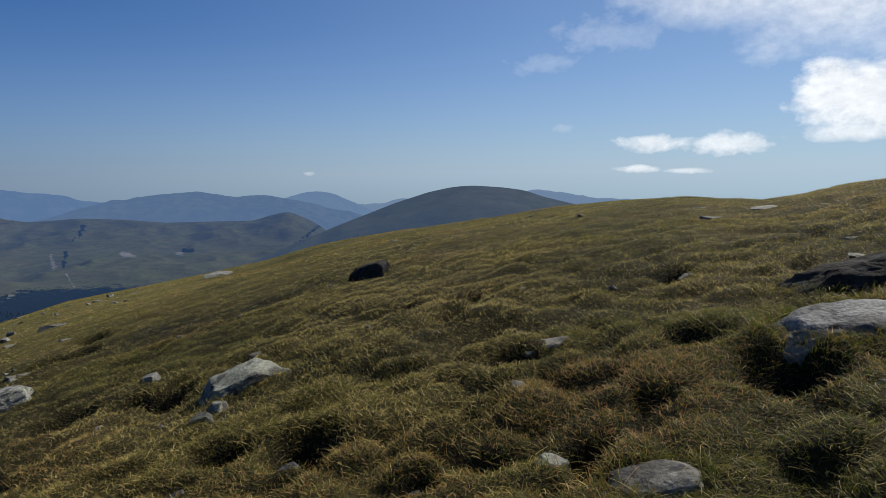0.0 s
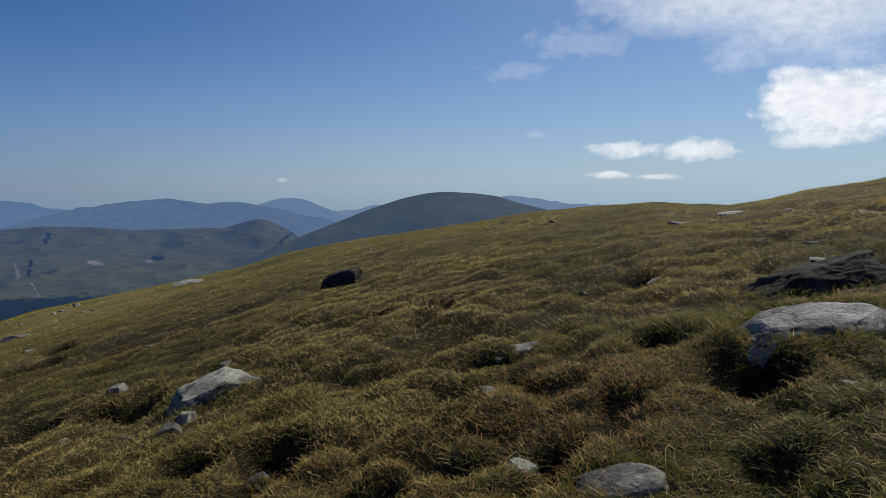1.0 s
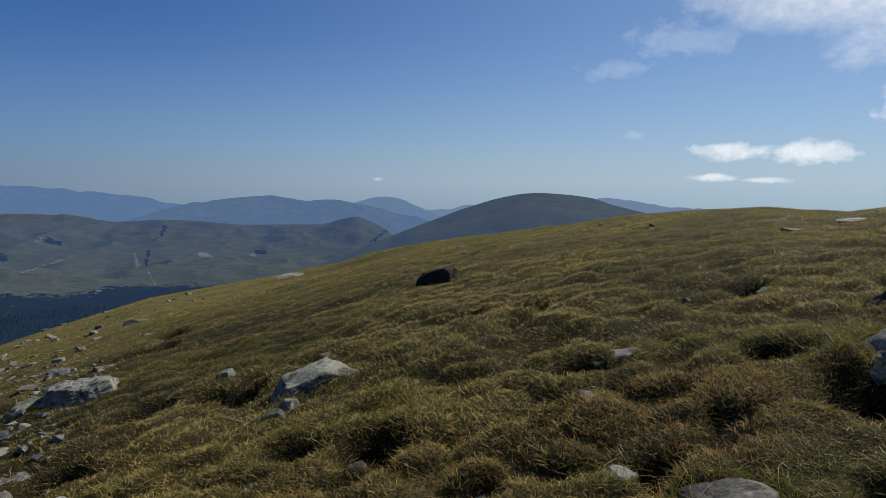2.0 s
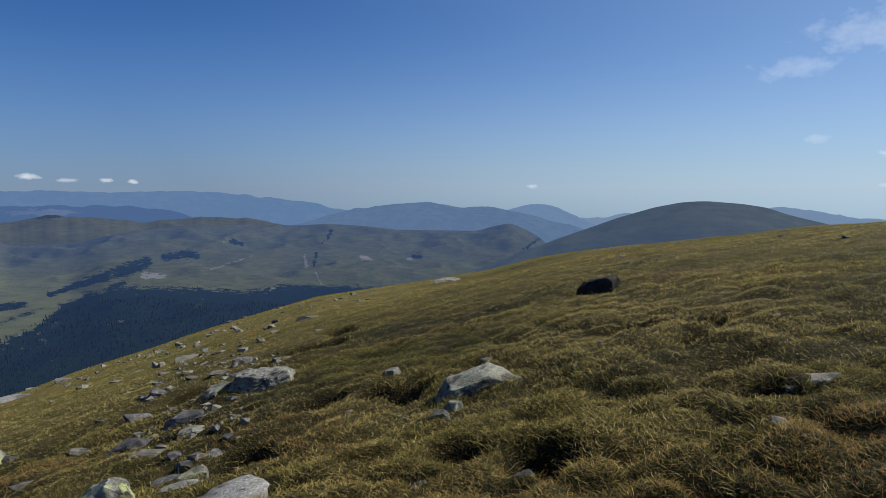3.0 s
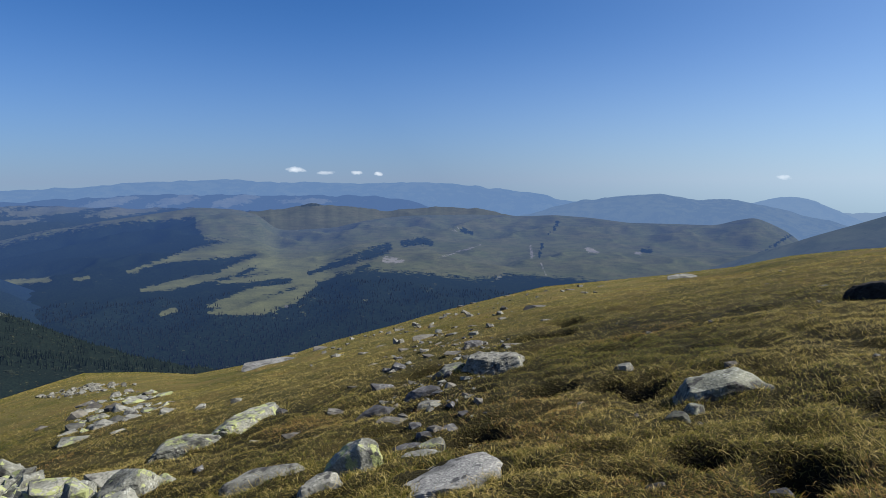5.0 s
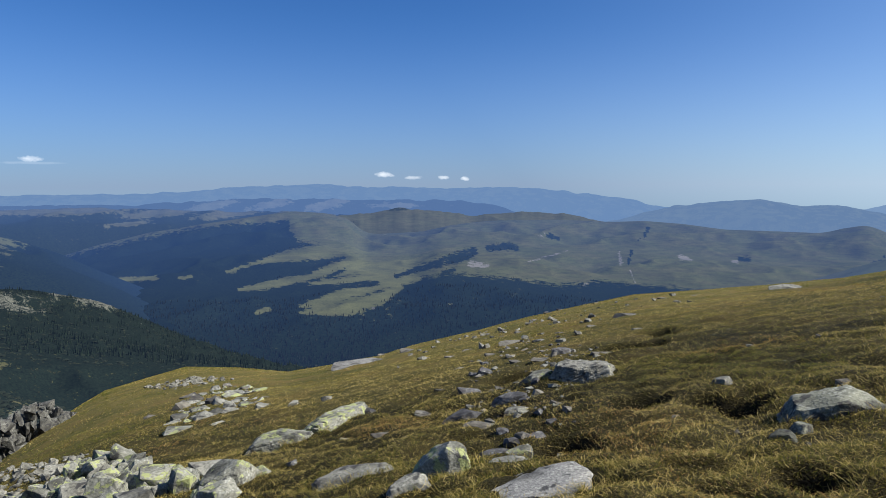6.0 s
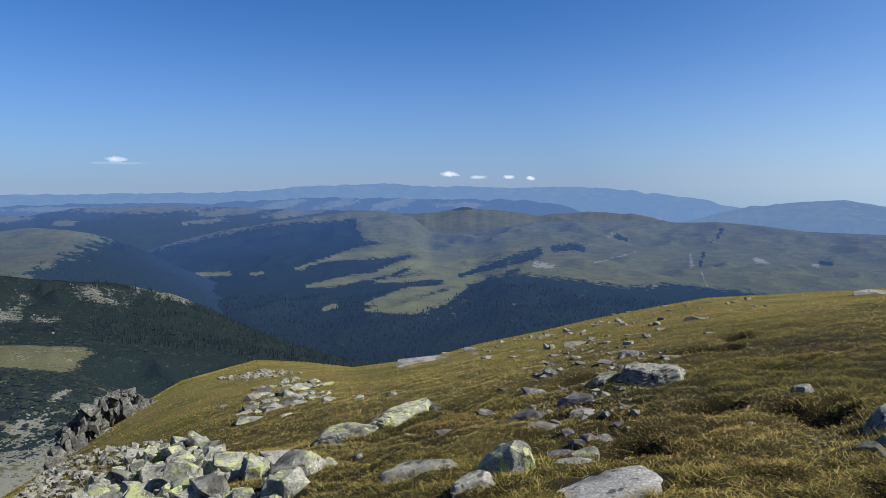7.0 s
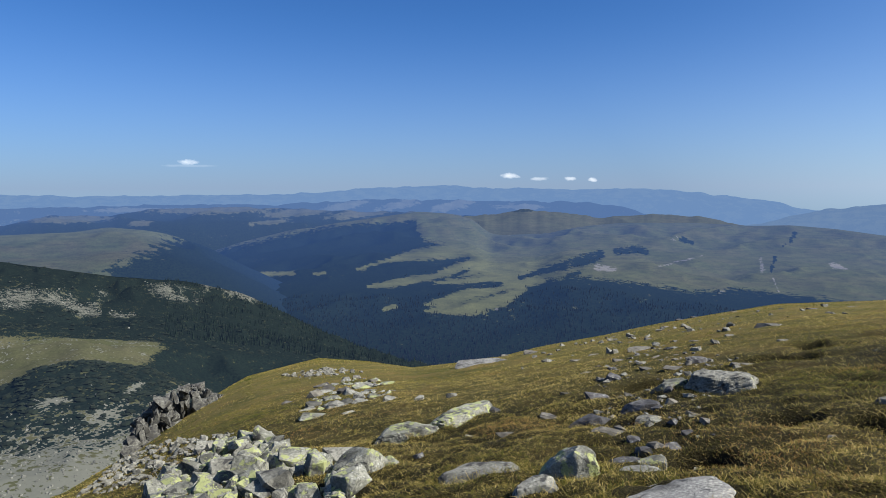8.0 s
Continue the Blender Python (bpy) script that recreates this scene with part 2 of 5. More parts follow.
def land_material(name, haze_glow, amount, grain, reach=None, meadow=(0.0477, 0.0539, 0.0231), dry=(0.056, 0.057, 0.028), wood=(0.0062, 0.01, 0.0054), stone=(0.1463, 0.1424, 0.127), streaky=1.0, speckle=0.9):
    """Distant land: the mesh says where woods and bare rock prevail, the grain (metres) breaks their edges; blue haze
    is mixed in as emission. reach: distances between which the haze thickens from a third of the amount to all of it.
    """
    m, nt, b = material(name)
    co = nt.nodes.new("ShaderNodeTexCoord").outputs["Object"]
    n1, n2, n3 = (tex(nt, "ShaderNodeTexNoise", k / grain, 8, co).outputs[0] for k in (1.0, 4.5, 0.22))

    def spread(v):
        n = nt.nodes.new("ShaderNodeMapRange")
        nt.links.new(v, n.inputs["Value"])
        n.inputs["From Min"].default_value, n.inputs["From Max"].default_value = 0.3, 0.7
        return n.outputs[0]

    c1, c2 = spread(n1), spread(n2)

    def mask(key, soft):
        total = nt.nodes.new("ShaderNodeMath")
        total.operation = "MULTIPLY_ADD"
        nt.links.new(c1, total.inputs[0])
        total.inputs[1].default_value = 1.4
        nt.links.new(attribute(nt, key).outputs["Fac"], total.inputs[2])
        more = nt.nodes.new("ShaderNodeMath")
        more.operation = "MULTIPLY_ADD"
        nt.links.new(c2, more.inputs[0])
        more.inputs[1].default_value = speckle
        nt.links.new(total.outputs[0], more.inputs[2])
        half = nt.nodes.new("ShaderNodeMath")
        half.operation = "MULTIPLY"
        nt.links.new(more.outputs[0], half.inputs[0])
        half.inputs[1].default_value = 1 / (1.4 + speckle)
        return ramp(nt, half.outputs[0], ((0.5 - soft, (0, 0, 0)), (0.5 + soft, (1, 1, 1))))

    grassy = ramp(nt, n3, ((0.35, meadow), (0.5, tuple((p + q) / 2 for p, q in zip(meadow, dry))), (0.62, dry)))
    grassy = mixed(nt, ramp(nt, c1, ((0.45, (0, 0, 0)), (0.95, (0.4, 0.4, 0.4)))), grassy, tuple(v * 0.55 for v in dry))
    grassy = mixed(nt, attribute(nt, "lush").outputs["Fac"], grassy, (meadow[0] * 1.5, meadow[1] * 1.4, meadow[2] * 1.5))
    grassy = mixed(nt, 1.0, grassy, ramp(nt, n2, ((0.3, (0.8, 0.82, 0.8)), (0.7, (1.12, 1.12, 1.12)))), "MULTIPLY")
    col = mixed(nt, mask("bare", 0.03), grassy, mixed(nt, n2, stone, tuple(v * 1.3 for v in stone)))
    flat = nt.nodes.new("ShaderNodeMapping")
    flat.inputs["Scale"].default_value = (0.35, 0.35, 5.0)
    nt.links.new(co, flat.inputs["Vector"])
    streak = tex(nt, "ShaderNodeTexNoise", 1.0 / grain, 6, flat.outputs[0]).outputs[0]
    col = mixed(nt, streaky, col, ramp(nt, streak, ((0.36, (0.84, 0.85, 0.87)), (0.5, (1.0, 1.0, 1.0)), (0.66, (1.12, 1.11, 1.08)))), "MULTIPLY")
    woods = ramp(nt, n2, ((0.3, tuple(v * 0.55 for v in wood)), (0.7, tuple(v * 1.5 for v in wood))))
    nt.links.new(mixed(nt, mask("wood", 0.03), col, woods), b.inputs["Base Color"])
    b.inputs["Roughness"].default_value = 1.0
    b.inputs["Specular IOR Level"].default_value = 0.0
    bump(nt, b, n1, 0.3, grain * 0.2)
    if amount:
        # emission stands in for the blue haze before the land
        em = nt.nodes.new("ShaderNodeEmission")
        em.inputs[0].default_value = (*haze_glow, 1)
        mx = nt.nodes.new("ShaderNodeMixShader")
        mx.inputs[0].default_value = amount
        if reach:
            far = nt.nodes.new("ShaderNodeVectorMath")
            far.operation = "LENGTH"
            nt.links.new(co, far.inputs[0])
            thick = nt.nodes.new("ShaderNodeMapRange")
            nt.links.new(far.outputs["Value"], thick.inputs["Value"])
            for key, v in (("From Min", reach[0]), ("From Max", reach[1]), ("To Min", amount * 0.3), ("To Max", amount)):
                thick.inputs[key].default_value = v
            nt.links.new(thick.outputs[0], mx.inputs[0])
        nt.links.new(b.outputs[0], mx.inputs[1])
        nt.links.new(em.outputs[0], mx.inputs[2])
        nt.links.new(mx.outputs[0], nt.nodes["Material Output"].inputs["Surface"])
    return m


def needle_material(name, colour, haze_glow=(0, 0, 0), amount=0.0, vary=0.45):
    m, nt, b = material(name)
    isl = nt.nodes.new("ShaderNodeNewGeometry").outputs["Random Per Island"]
    nt.links.new(ramp(nt, isl, ((0, tuple(v * (1 - vary) for v in colour)), (1, tuple(v * (1 + vary) for v in colour)))), b.inputs["Base Color"])
    b.inputs["Roughness"].default_value = 0.9
    b.inputs["Specular IOR Level"].default_value = 0.1
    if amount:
        # haze over far trees and stones, painted in as a blue glow
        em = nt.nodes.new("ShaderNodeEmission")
        em.inputs[0].default_value = (*haze_glow, 1)
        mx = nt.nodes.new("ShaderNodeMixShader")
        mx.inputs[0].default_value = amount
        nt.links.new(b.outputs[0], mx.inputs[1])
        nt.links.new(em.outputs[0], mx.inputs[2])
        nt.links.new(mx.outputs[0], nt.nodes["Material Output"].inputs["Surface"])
    return m


TURF, GRASS = turf_material(), grass_material()
ROCK = {
    "g": rock_material("grey lichened rock", (0.1529, 0.1529, 0.136), 0.66, 0.56, 0.55),
    "y": rock_material("rock with some yellow lichen", (0.1417, 0.1444, 0.125), 0.555, 0.58, 0.6),
    "Y": rock_material("rock with much yellow lichen", (0.15, 0.1527, 0.1334), 0.51, 0.60, 0.6),
    "d": rock_material("dark slaty rock", (0.0666, 0.0666, 0.0723), 0.72, 0.54),
    "p": rock_material("pale bleached rock", (0.1078, 0.1013, 0.0882), 0.74, 0.58, 0.45),
    # k: the darkness of a backlit face put into the base colour
    "k": rock_material("shade-black rock", (0.032, 0.031, 0.029), 0.9, 0.9, 0.02, 0.05)}
ROCK["o"] = rock_material("grey crag rock", (0.075, 0.075, 0.068), 0.74, 0.52, 0.5)
ROCK["m"] = rock_material("mossy lichened rock", (0.1389, 0.1445, 0.1166), 0.76, 0.55, 0.7)
ROCK["s"] = rock_material("plain grey slab rock", (0.1541, 0.1541, 0.151), 0.76, 0.585, 0.6)
ROCK["r"] = rock_material("pale rubble", (0.14, 0.138, 0.12), 0.7, 0.62, 0.5)
ROCK["B"], ROCK["J"] = ROCK["d"], ROCK["g"]


def mesh_object(name, verts, faces, mat, parent=None, attrs=(), smooth=True):
    """One mesh object from arrays; faces is an array of equal-sided polygons."""
    me = bpy.data.meshes.new(name)
    verts, faces = np.asarray(verts, np.float32), np.asarray(faces, np.int32)
    n, k = faces.shape
    me.vertices.add(len(verts))
    me.vertices.foreach_set("co", verts.ravel())
    me.loops.add(n * k)
    me.loops.foreach_set("vertex_index", faces.ravel())
    me.polygons.add(n)
    me.polygons.foreach_set("loop_start", np.arange(0, n * k, k, dtype=np.int32))
    me.polygons.foreach_set("use_smooth", np.full(n, smooth))
    for key, values in attrs:
        me.attributes.new(key, "FLOAT", "POINT").data.foreach_set("value", np.asarray(values, np.float32))
    me.update(calc_edges=True)
    me.materials.append(mat)
    ob = new(name, me)
    ob.parent = parent
    return ob


# ---- the hillside underfoot ----
# skyline of the hillside: azimuth and elevation in degrees
RIM_AZ = (-180, -135, -90, -60, -45, -34, -31.5, -28.6, -26, -19.7, -15, -10.6, -4.3, 1.1, 7.1, 11, 15, 20, 25, 30, 34.5, 39, 43.5,
          49, 52, 56, 60, 64, 68, 74, 78, 82.7, 88, 100, 135, 180)
RIM_EL = (-8.5, 2.3, 6.8, 4, 1.7, -0.5, -0.95, -1.7, -2.1, -1.9, -2.2, -2.6, -3.6, -4.3, -5.1, -5.75, -6.8, -7.7, -8.4, -9.0, -10.1, -11.2, -12.4,
          -13.6, -14.4, -15.0, -15.4, -14.8, -14.4, -15.5, -17.3, -19.9, -21.9, -24, -18, -8.5)
# hollows in the turf: x, y, radius, depth
HOLLOWS = (
    (-0.50, 7.07, 0.18, 0.14), (0.24, 6.91, 0.16, 0.12), (0.10, 6.22, 0.16, 0.12), (-1.45, 4.02, 0.16, 0.12), (-0.89, 3.91, 0.2, 0.16), (0.49, 4.46, 0.14, 0.1),
    (0.29, 5.18, 0.16, 0.12), (2.10, 6.04, 0.16, 0.12), (1.56, 4.11, 0.14, 0.1), (-0.13, 3.11, 0.12, 0.1), (0.65, 2.96, 0.1, 0.08), (-6.57, 11.82, 0.28, 0.2),
    (1.83, 3.40, 0.22, 0.16), (-2.61, 6.03, 0.2, 0.14), (-3.61, 4.55, 0.2, 0.16), (-2.97, 6.07, 0.18, 0.13), (-6.36, 10.05, 0.31, 0.2), (-7.04, 7.90, 0.28, 0.18),
    (-3.67, 4.69, 0.24, 0.18), (-5.97, 11.30, 0.34, 0.22), (-5.68, 9.74, 0.30, 0.2), (-3.75, 6.13, 0.26, 0.18), (-8.22, 4.13, 0.21, 0.14), (-5.89, 3.33, 0.14, 0.1))


def smooth_hill(x, y):
    """A slope that climbs to the right and rounds off away from the viewer, so that its brow lies along the rim."""
    r = np.hypot(x, y) + 1e-6
    az = np.degrees(np.arctan2(-x, y))
    s = (0.257 * x + 0.061 * y) / r
    rim = np.tan(np.radians(np.interp(az, RIM_AZ, RIM_EL)))
    b = (np.maximum(s - rim, 0.03) / 2) ** 2 / EYE
    return np.maximum(s * r - b * r * r - np.interp(r, (3, 14), (0.03, 0.13)), np.interp(r, (0, 100, 300, 1000, 5000), (-45, -75, -200, -450, -470)))


def tussocks(x, y, size=0.34):
    """Domed grass tussocks on a jittered grid, 0 to 1."""
    best = np.zeros_like(x)
    wx, wy = x + 0.25 * (fbm(x * 1.7, y * 1.7, 5, 2) - 0.5), y + 0.25 * (fbm(x * 1.7, y * 1.7, 6, 2) - 0.5)
    cx, cy = np.floor(wx / size), np.floor(wy / size)
    for dx in (-1, 0, 1):
        for dy in (-1, 0, 1):
            gx, gy = cx + dx, cy + dy
            px, py = (gx + 0.15 + 0.7 * lattice(gx, gy, 21)) * size, (gy + 0.15 + 0.7 * lattice(gx, gy, 22)) * size
            rad = size * (0.45 + 0.45 * lattice(gx, gy, 23))
            d = ((wx - px) ** 2 + (wy - py) ** 2) / rad ** 2
            best = np.maximum(best, np.clip(1 - d * d, 0, 1) * (0.45 + 0.55 * lattice(gx, gy, 24)))
    return best


def hill(x, y):
    x, y = np.asarray(x, float), np.asarray(y, float)
    r = np.hypot(x, y)
    fade = np.interp(r, (0, 1.5, 4, 8, 15, 35, 90), (0.6, 1, 1, 0.75, 0.5, 0.25, 0))
    z = smooth_hill(x, y)
    z = z + fade * (0.10 * (tussocks(x, y) - 0.4) + 0.055 * (tussocks(x, y, 0.75) - 0.4) + 0.18 * (fbm(x * 0.9, y * 0.9, 31, 3) - 0.5) + 0.05 * (fbm(x * 4, y * 4, 33, 2) - 0.5))
    for hx, hy, hr, hd in HOLLOWS:
        z = z - 1.5 * hd * np.exp(-(((x - hx) ** 2 + (y - hy) ** 2) / (1.2 * hr) ** 2) ** 2)
    return z


def build_ground():
    az = np.concatenate([np.arange(-42, 98, 0.65), np.arange(98, 316, 1.5)])
    rings = [0.0, 0.001, 0.15, 0.3]
    while rings[-1] < 1.5:
        rings.append(rings[-1] + 0.06)
    while rings[-1] < 95:
        rings.append(rings[-1] * 1.014)
    while rings[-1] < 4900:
        rings.append(rings[-1] * 1.1)
    r = np.array(rings[1:])
    A, R = np.meshgrid(np.radians(az), r)
    x, y = -np.sin(A) * R, np.cos(A) * R
    verts = np.stack([x.ravel(), y.ravel(), hill(x, y).ravel()], 1)
    n, m = len(r), len(az)
    i, j = np.meshgrid(np.arange(n - 1), np.arange(m), indexing="ij")
    faces = np.stack([i * m + j, (i + 1) * m + j, (i + 1) * m + (j + 1) % m, i * m + (j + 1) % m], -1).reshape(-1, 4)[:, ::-1]
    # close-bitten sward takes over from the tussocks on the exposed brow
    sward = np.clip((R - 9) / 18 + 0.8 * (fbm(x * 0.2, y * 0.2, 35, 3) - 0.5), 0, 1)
    # bare peat where the turf has broken away, painted near-black to deepen the hollows' shade
    peat_shade = np.zeros_like(x)
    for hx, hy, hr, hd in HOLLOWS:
        peat_shade = np.maximum(peat_shade, np.exp(-(((x - hx) ** 2 + (y - hy) ** 2) / (1.3 * hr) ** 2) ** 2))
    ob = mesh_object("ground", verts, faces, TURF, attrs=(("sward", sward.ravel()), ("peat_shade", peat_shade.ravel())))
    tagged(ob, "steep mountainside of hummocky peaty turf falling into a valley", "ground", kind="structure")


# ---- the land beyond: basin, forested valley, plateau, ranges ----
def curve(points):
    a, e_ = zip(*sorted(points))
    return lambda q: sum(w * np.interp(q + d, a, e_) for d, w in ((-0.5, 0.15), (-0.25, 0.2), (0, 0.3), (0.25, 0.2), (0.5, 0.15)))


def land_strip(name, az0, az1, step, rings, rough, cover, mat, label, rows=20, seed=1):
    """A stretch of land round the viewer. rings: distance and skyline curve (degrees), nearest first; between them it runs on smoothly."""
    az = np.arange(az0, az1, step)
    dist = np.array([d for d, _ in rings])
    els = np.array([c(az) if callable(c) else np.full(len(az), float(c)) for _, c in rings])
    if dist[0] > 2500:      # small knolls along far skylines
        els = els + 0.34 * (fbm(az * 0.9 + 40, az * 0 + seed, seed, 4, 0.55) - 0.5)
    zs = EYE + dist[:, None] * np.tan(np.radians(els))
    k = np.linspace(0, len(rings) - 1, rows * (len(rings) - 1) + 1)
    i = np.minimum(k.astype(int), len(rings) - 2)
    f = (k - i)
    r = dist[i] * (1 - f) + dist[i + 1] * f
    fs = f[:, None] * f[:, None] * (3 - 2 * f[:, None]) * 0.5 + f[:, None] * 0.5
    z = zs[i] * (1 - fs) + zs[i + 1] * fs
    A, R = np.meshgrid(np.radians(az), r)
    x, y = -np.sin(A) * R, np.cos(A) * R
    w = R * rough
    scale = 11.0 / np.mean(dist)
    ridge = 0.55 - np.abs(2 * fbm(x * scale, y * scale, seed, 3, 0.42) - 1) * 1.6
    z = z + w * ridge * 2.0 * np.clip(np.abs(np.sin(np.minimum(k, len(rings) - 2) * math.pi)) + 0.02, 0, 1)[:, None]
    n, m = z.shape
    el = np.degrees(np.arctan2(z - EYE, R))
    adeg = np.degrees(A)
    wood, bare, *more = cover(adeg, el, x, y, R)
    lush = np.clip(more[0], 0, 1) if more else np.zeros_like(z)
    verts = np.stack([x.ravel(), y.ravel(), z.ravel()], 1)
    ii, jj = np.meshgrid(np.arange(n - 1), np.arange(m - 1), indexing="ij")
    faces = np.stack([ii * m + jj, ii * m + jj + 1, (ii + 1) * m + jj + 1, (ii + 1) * m + jj], -1).reshape(-1, 4)
    ob = mesh_object(name, verts, faces, mat, attrs=(("wood", np.clip(wood, -2, 2).ravel()), ("bare", np.clip(bare, -2, 2).ravel()), ("lush", lush.ravel())))
    tagged(ob, label, "mountain", kind="structure")
    return adeg, el, x, y, z, wood


def blobs(az, el, rows):
    """Largest of several tilted ellipses: azimuth, elevation, half sizes, tilt."""
    best = np.full(az.shape, -9.0)
    for a0, e0, ra, re, tilt in rows:
        c, s = math.cos(radians(tilt)), math.sin(radians(tilt))
        # u runs to the right in the view
        u, v = -(az - a0), el - e0
        p, q = (u * c + v * s) / ra, (-u * s + v * c) / re
        best = np.maximum(best, 1 - np.hypot(p, q))
    return best


# second and third arguments: haze colour and its share, mixed in as emission
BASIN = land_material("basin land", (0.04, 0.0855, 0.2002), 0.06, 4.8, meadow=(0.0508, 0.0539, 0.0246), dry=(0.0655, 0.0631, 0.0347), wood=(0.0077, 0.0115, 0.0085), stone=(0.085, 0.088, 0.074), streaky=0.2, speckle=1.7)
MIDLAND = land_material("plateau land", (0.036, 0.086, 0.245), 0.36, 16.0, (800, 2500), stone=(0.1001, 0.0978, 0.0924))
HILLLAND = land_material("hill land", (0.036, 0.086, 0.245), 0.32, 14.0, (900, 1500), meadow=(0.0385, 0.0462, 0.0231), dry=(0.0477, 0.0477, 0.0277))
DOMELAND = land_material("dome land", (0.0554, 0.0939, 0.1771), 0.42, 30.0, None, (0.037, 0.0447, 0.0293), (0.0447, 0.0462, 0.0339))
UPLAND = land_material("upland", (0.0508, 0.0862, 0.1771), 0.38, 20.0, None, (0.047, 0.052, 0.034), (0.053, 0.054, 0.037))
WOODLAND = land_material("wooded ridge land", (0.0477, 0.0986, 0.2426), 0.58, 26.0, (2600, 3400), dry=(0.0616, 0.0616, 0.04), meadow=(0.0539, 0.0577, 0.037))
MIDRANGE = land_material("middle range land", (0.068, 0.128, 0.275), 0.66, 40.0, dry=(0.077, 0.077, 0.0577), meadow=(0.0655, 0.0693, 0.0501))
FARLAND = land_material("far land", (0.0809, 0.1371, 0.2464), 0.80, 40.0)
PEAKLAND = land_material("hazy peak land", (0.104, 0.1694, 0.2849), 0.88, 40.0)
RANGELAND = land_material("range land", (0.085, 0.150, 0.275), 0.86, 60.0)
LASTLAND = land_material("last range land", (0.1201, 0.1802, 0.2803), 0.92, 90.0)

KNOLL = curve(((110, -13.6), (91.5, -14.4), (89.3, -13.3), (86, -13.2), (84, -13.7), (81.6, -14.3), (79.9, -15.4), (77.8, -16.3), (74.7, -17.5), (60, -20)))
BENCH_FAR = curve(((110, -9.5), (91, -10.4), (86, -11.4), (80, -12.3), (74, -13.5), (66, -15), (58, -17)))
CIRQUE = curve(((112, -2.4), (91, -4.9), (87.5, -5.7), (83.7, -6.5), (78.3, -7.2), (74, -8.4), (70.8, -10.1), (67.9, -11.7), (65.1, -13), (61, -14.5), (56, -16)))
LEFT_HILL = curve(((112, -3.2), (91, -3.4), (86.2, -3.3), (83.9, -3.0), (81.5, -3.3), (79.5, -3.7), (76.5, -4.9), (73.9, -6.4), (70.7, -8), (67.9, -9.5), (62, -11.5)))
PLATEAU = curve(((90, -9), (82, -7), (77, -5.4), (74, -4.5), (70, -3.6), (67.8, -3.3), (65.9, -3.0), (62, -2.5), (59, -2.1), (56.1, -2.3), (54.2, -2.8), (53, -3.9),
                 (52, -4.15), (48, -4.0), (45, -3.4), (42, -3.05), (36, -2.95), (31.6, -3.1), (29, -3.0), (26, -3.2), (22.9, -3.6), (16, -3.7), (14.7, -3.3),
                 (13.2, -3.0), (12, -3.5), (10.8, -4.1), (9.5, -5.2), (2, -8)))
UPLAND_TOP = curve(((64, -4.5), (60, -2.9), (57, -2.55), (53.1, -2.4), (51.2, -2.1), (49.7, -1.9), (47.3, -2.1), (43.5, -2.6), (39, -2.25), (35.1, -2.5), (31.6, -3.3), (28, -4.5), (26, -6)))
FOREST_TOP = curve(((90, -10), (70, -8.5), (60, -8.5), (48.7, -8.2), (46.3, -7.5), (41.6, -7.9), (37, -8.5), (31.5, -8.9), (20, -9), (0, -10)))
DOME = curve(((30, -13), (24, -10.6), (20, -8.9), (16.9, -7.4), (13.7, -6.1), (11, -5.1), (9, -4.3), (6.5, -3.4), (4.1, -2.5), (1.1, -1.6), (-0.9, -1.2), (-2.8, -1.1), (-5.3, -1.3), (-7.2, -1.6),
              (-8.6, -2.1), (-10.6, -2.6), (-12.9, -3.2), (-24, -6)))
HILLS_RIGHT = curve(((36, -4), (31.4, -3.0), (29.6, -2.5), (27.6, -1.9), (24.6, -1.5), (20.8, -1.15), (17.3, -1.65), (15.4, -1.5), (13, -2.0), (10.8, -2.5), (8.8, -3.0), (6.5, -3.6), (4.5, -4.4)))
PEAK = curve(((24, -3.2), (20, -2.4), (16, -1.9), (13, -1.75), (12, -1.5), (10.8, -1.3), (9.8, -1.4), (8.8, -1.8), (6.5, -2.8), (4.5, -4)))
WOODED = curve(((112, -2.6), (90.8, -2.7), (87.6, -1.9), (84.3, -2.2), (80.2, -1.6), (75, -1.6), (67.7, -1.9), (61, -2.1), (52, -2.6), (40, -3.2)))
MIDDLE = curve(((112, -1.6), (90, -1.5), (80, -1.3), (72, -1.45), (66, -1.15), (61, -1.0), (57, -1.1), (50, -1.25), (45, -1.25), (41, -1.8), (38.5, -2.7), (36, -3.8), (33, -5)))
FAR = curve(((112, -0.6), (90.7, -0.4), (85.3, -0.6), (75, -0.6), (69.6, -0.5), (63.9, -0.1), (56.6, 0.2), (53.6, -0.1), (50.2, 0.0), (46.4, -0.3), (41.7, -0.1), (37.3, -0.35), (31.4, -1.0), (27.3, -1.8), (22, -2.4), (16, -3)))
LAST = curve(((30, -2.2), (12, -2.4), (5, -2.55), (4.5, -2.3), (3.3, -2.1), (2, -2.4), (-5, -2.2), (-8.2, -1.5), (-10.5, -1.7), (-12.7, -2.3), (-20, -2.6)))


def patchy(x, y, scale, seed):
    return fbm(x * scale, y * scale, seed, 5, 0.6) - 0.5


SCREES = ((87.6, -8.2, 1.6, 0.7, -10), (86.0, -9.2, 1.8, 0.5, -20), (84.8, -8.4, 1.0, 0.5, 20), (79.4, -8.4, 2.6, 0.8, -15), (73.6, -8.9, 2.6, 0.6, -12), (76.5, -7.9, 1.0, 0.4, 0),
          (83.0, -9.9, 1.8, 0.25, 0), (90.0, -8.0, 2.0, 1.0, 0), (82.6, -15.6, 1.0, 0.35, 30), (79.8, -17.0, 1.4, 1.0, 30), (84.5, -17.2, 1.6, 0.5, 10), (88.5, -15.8, 1.6, 0.3, 0))


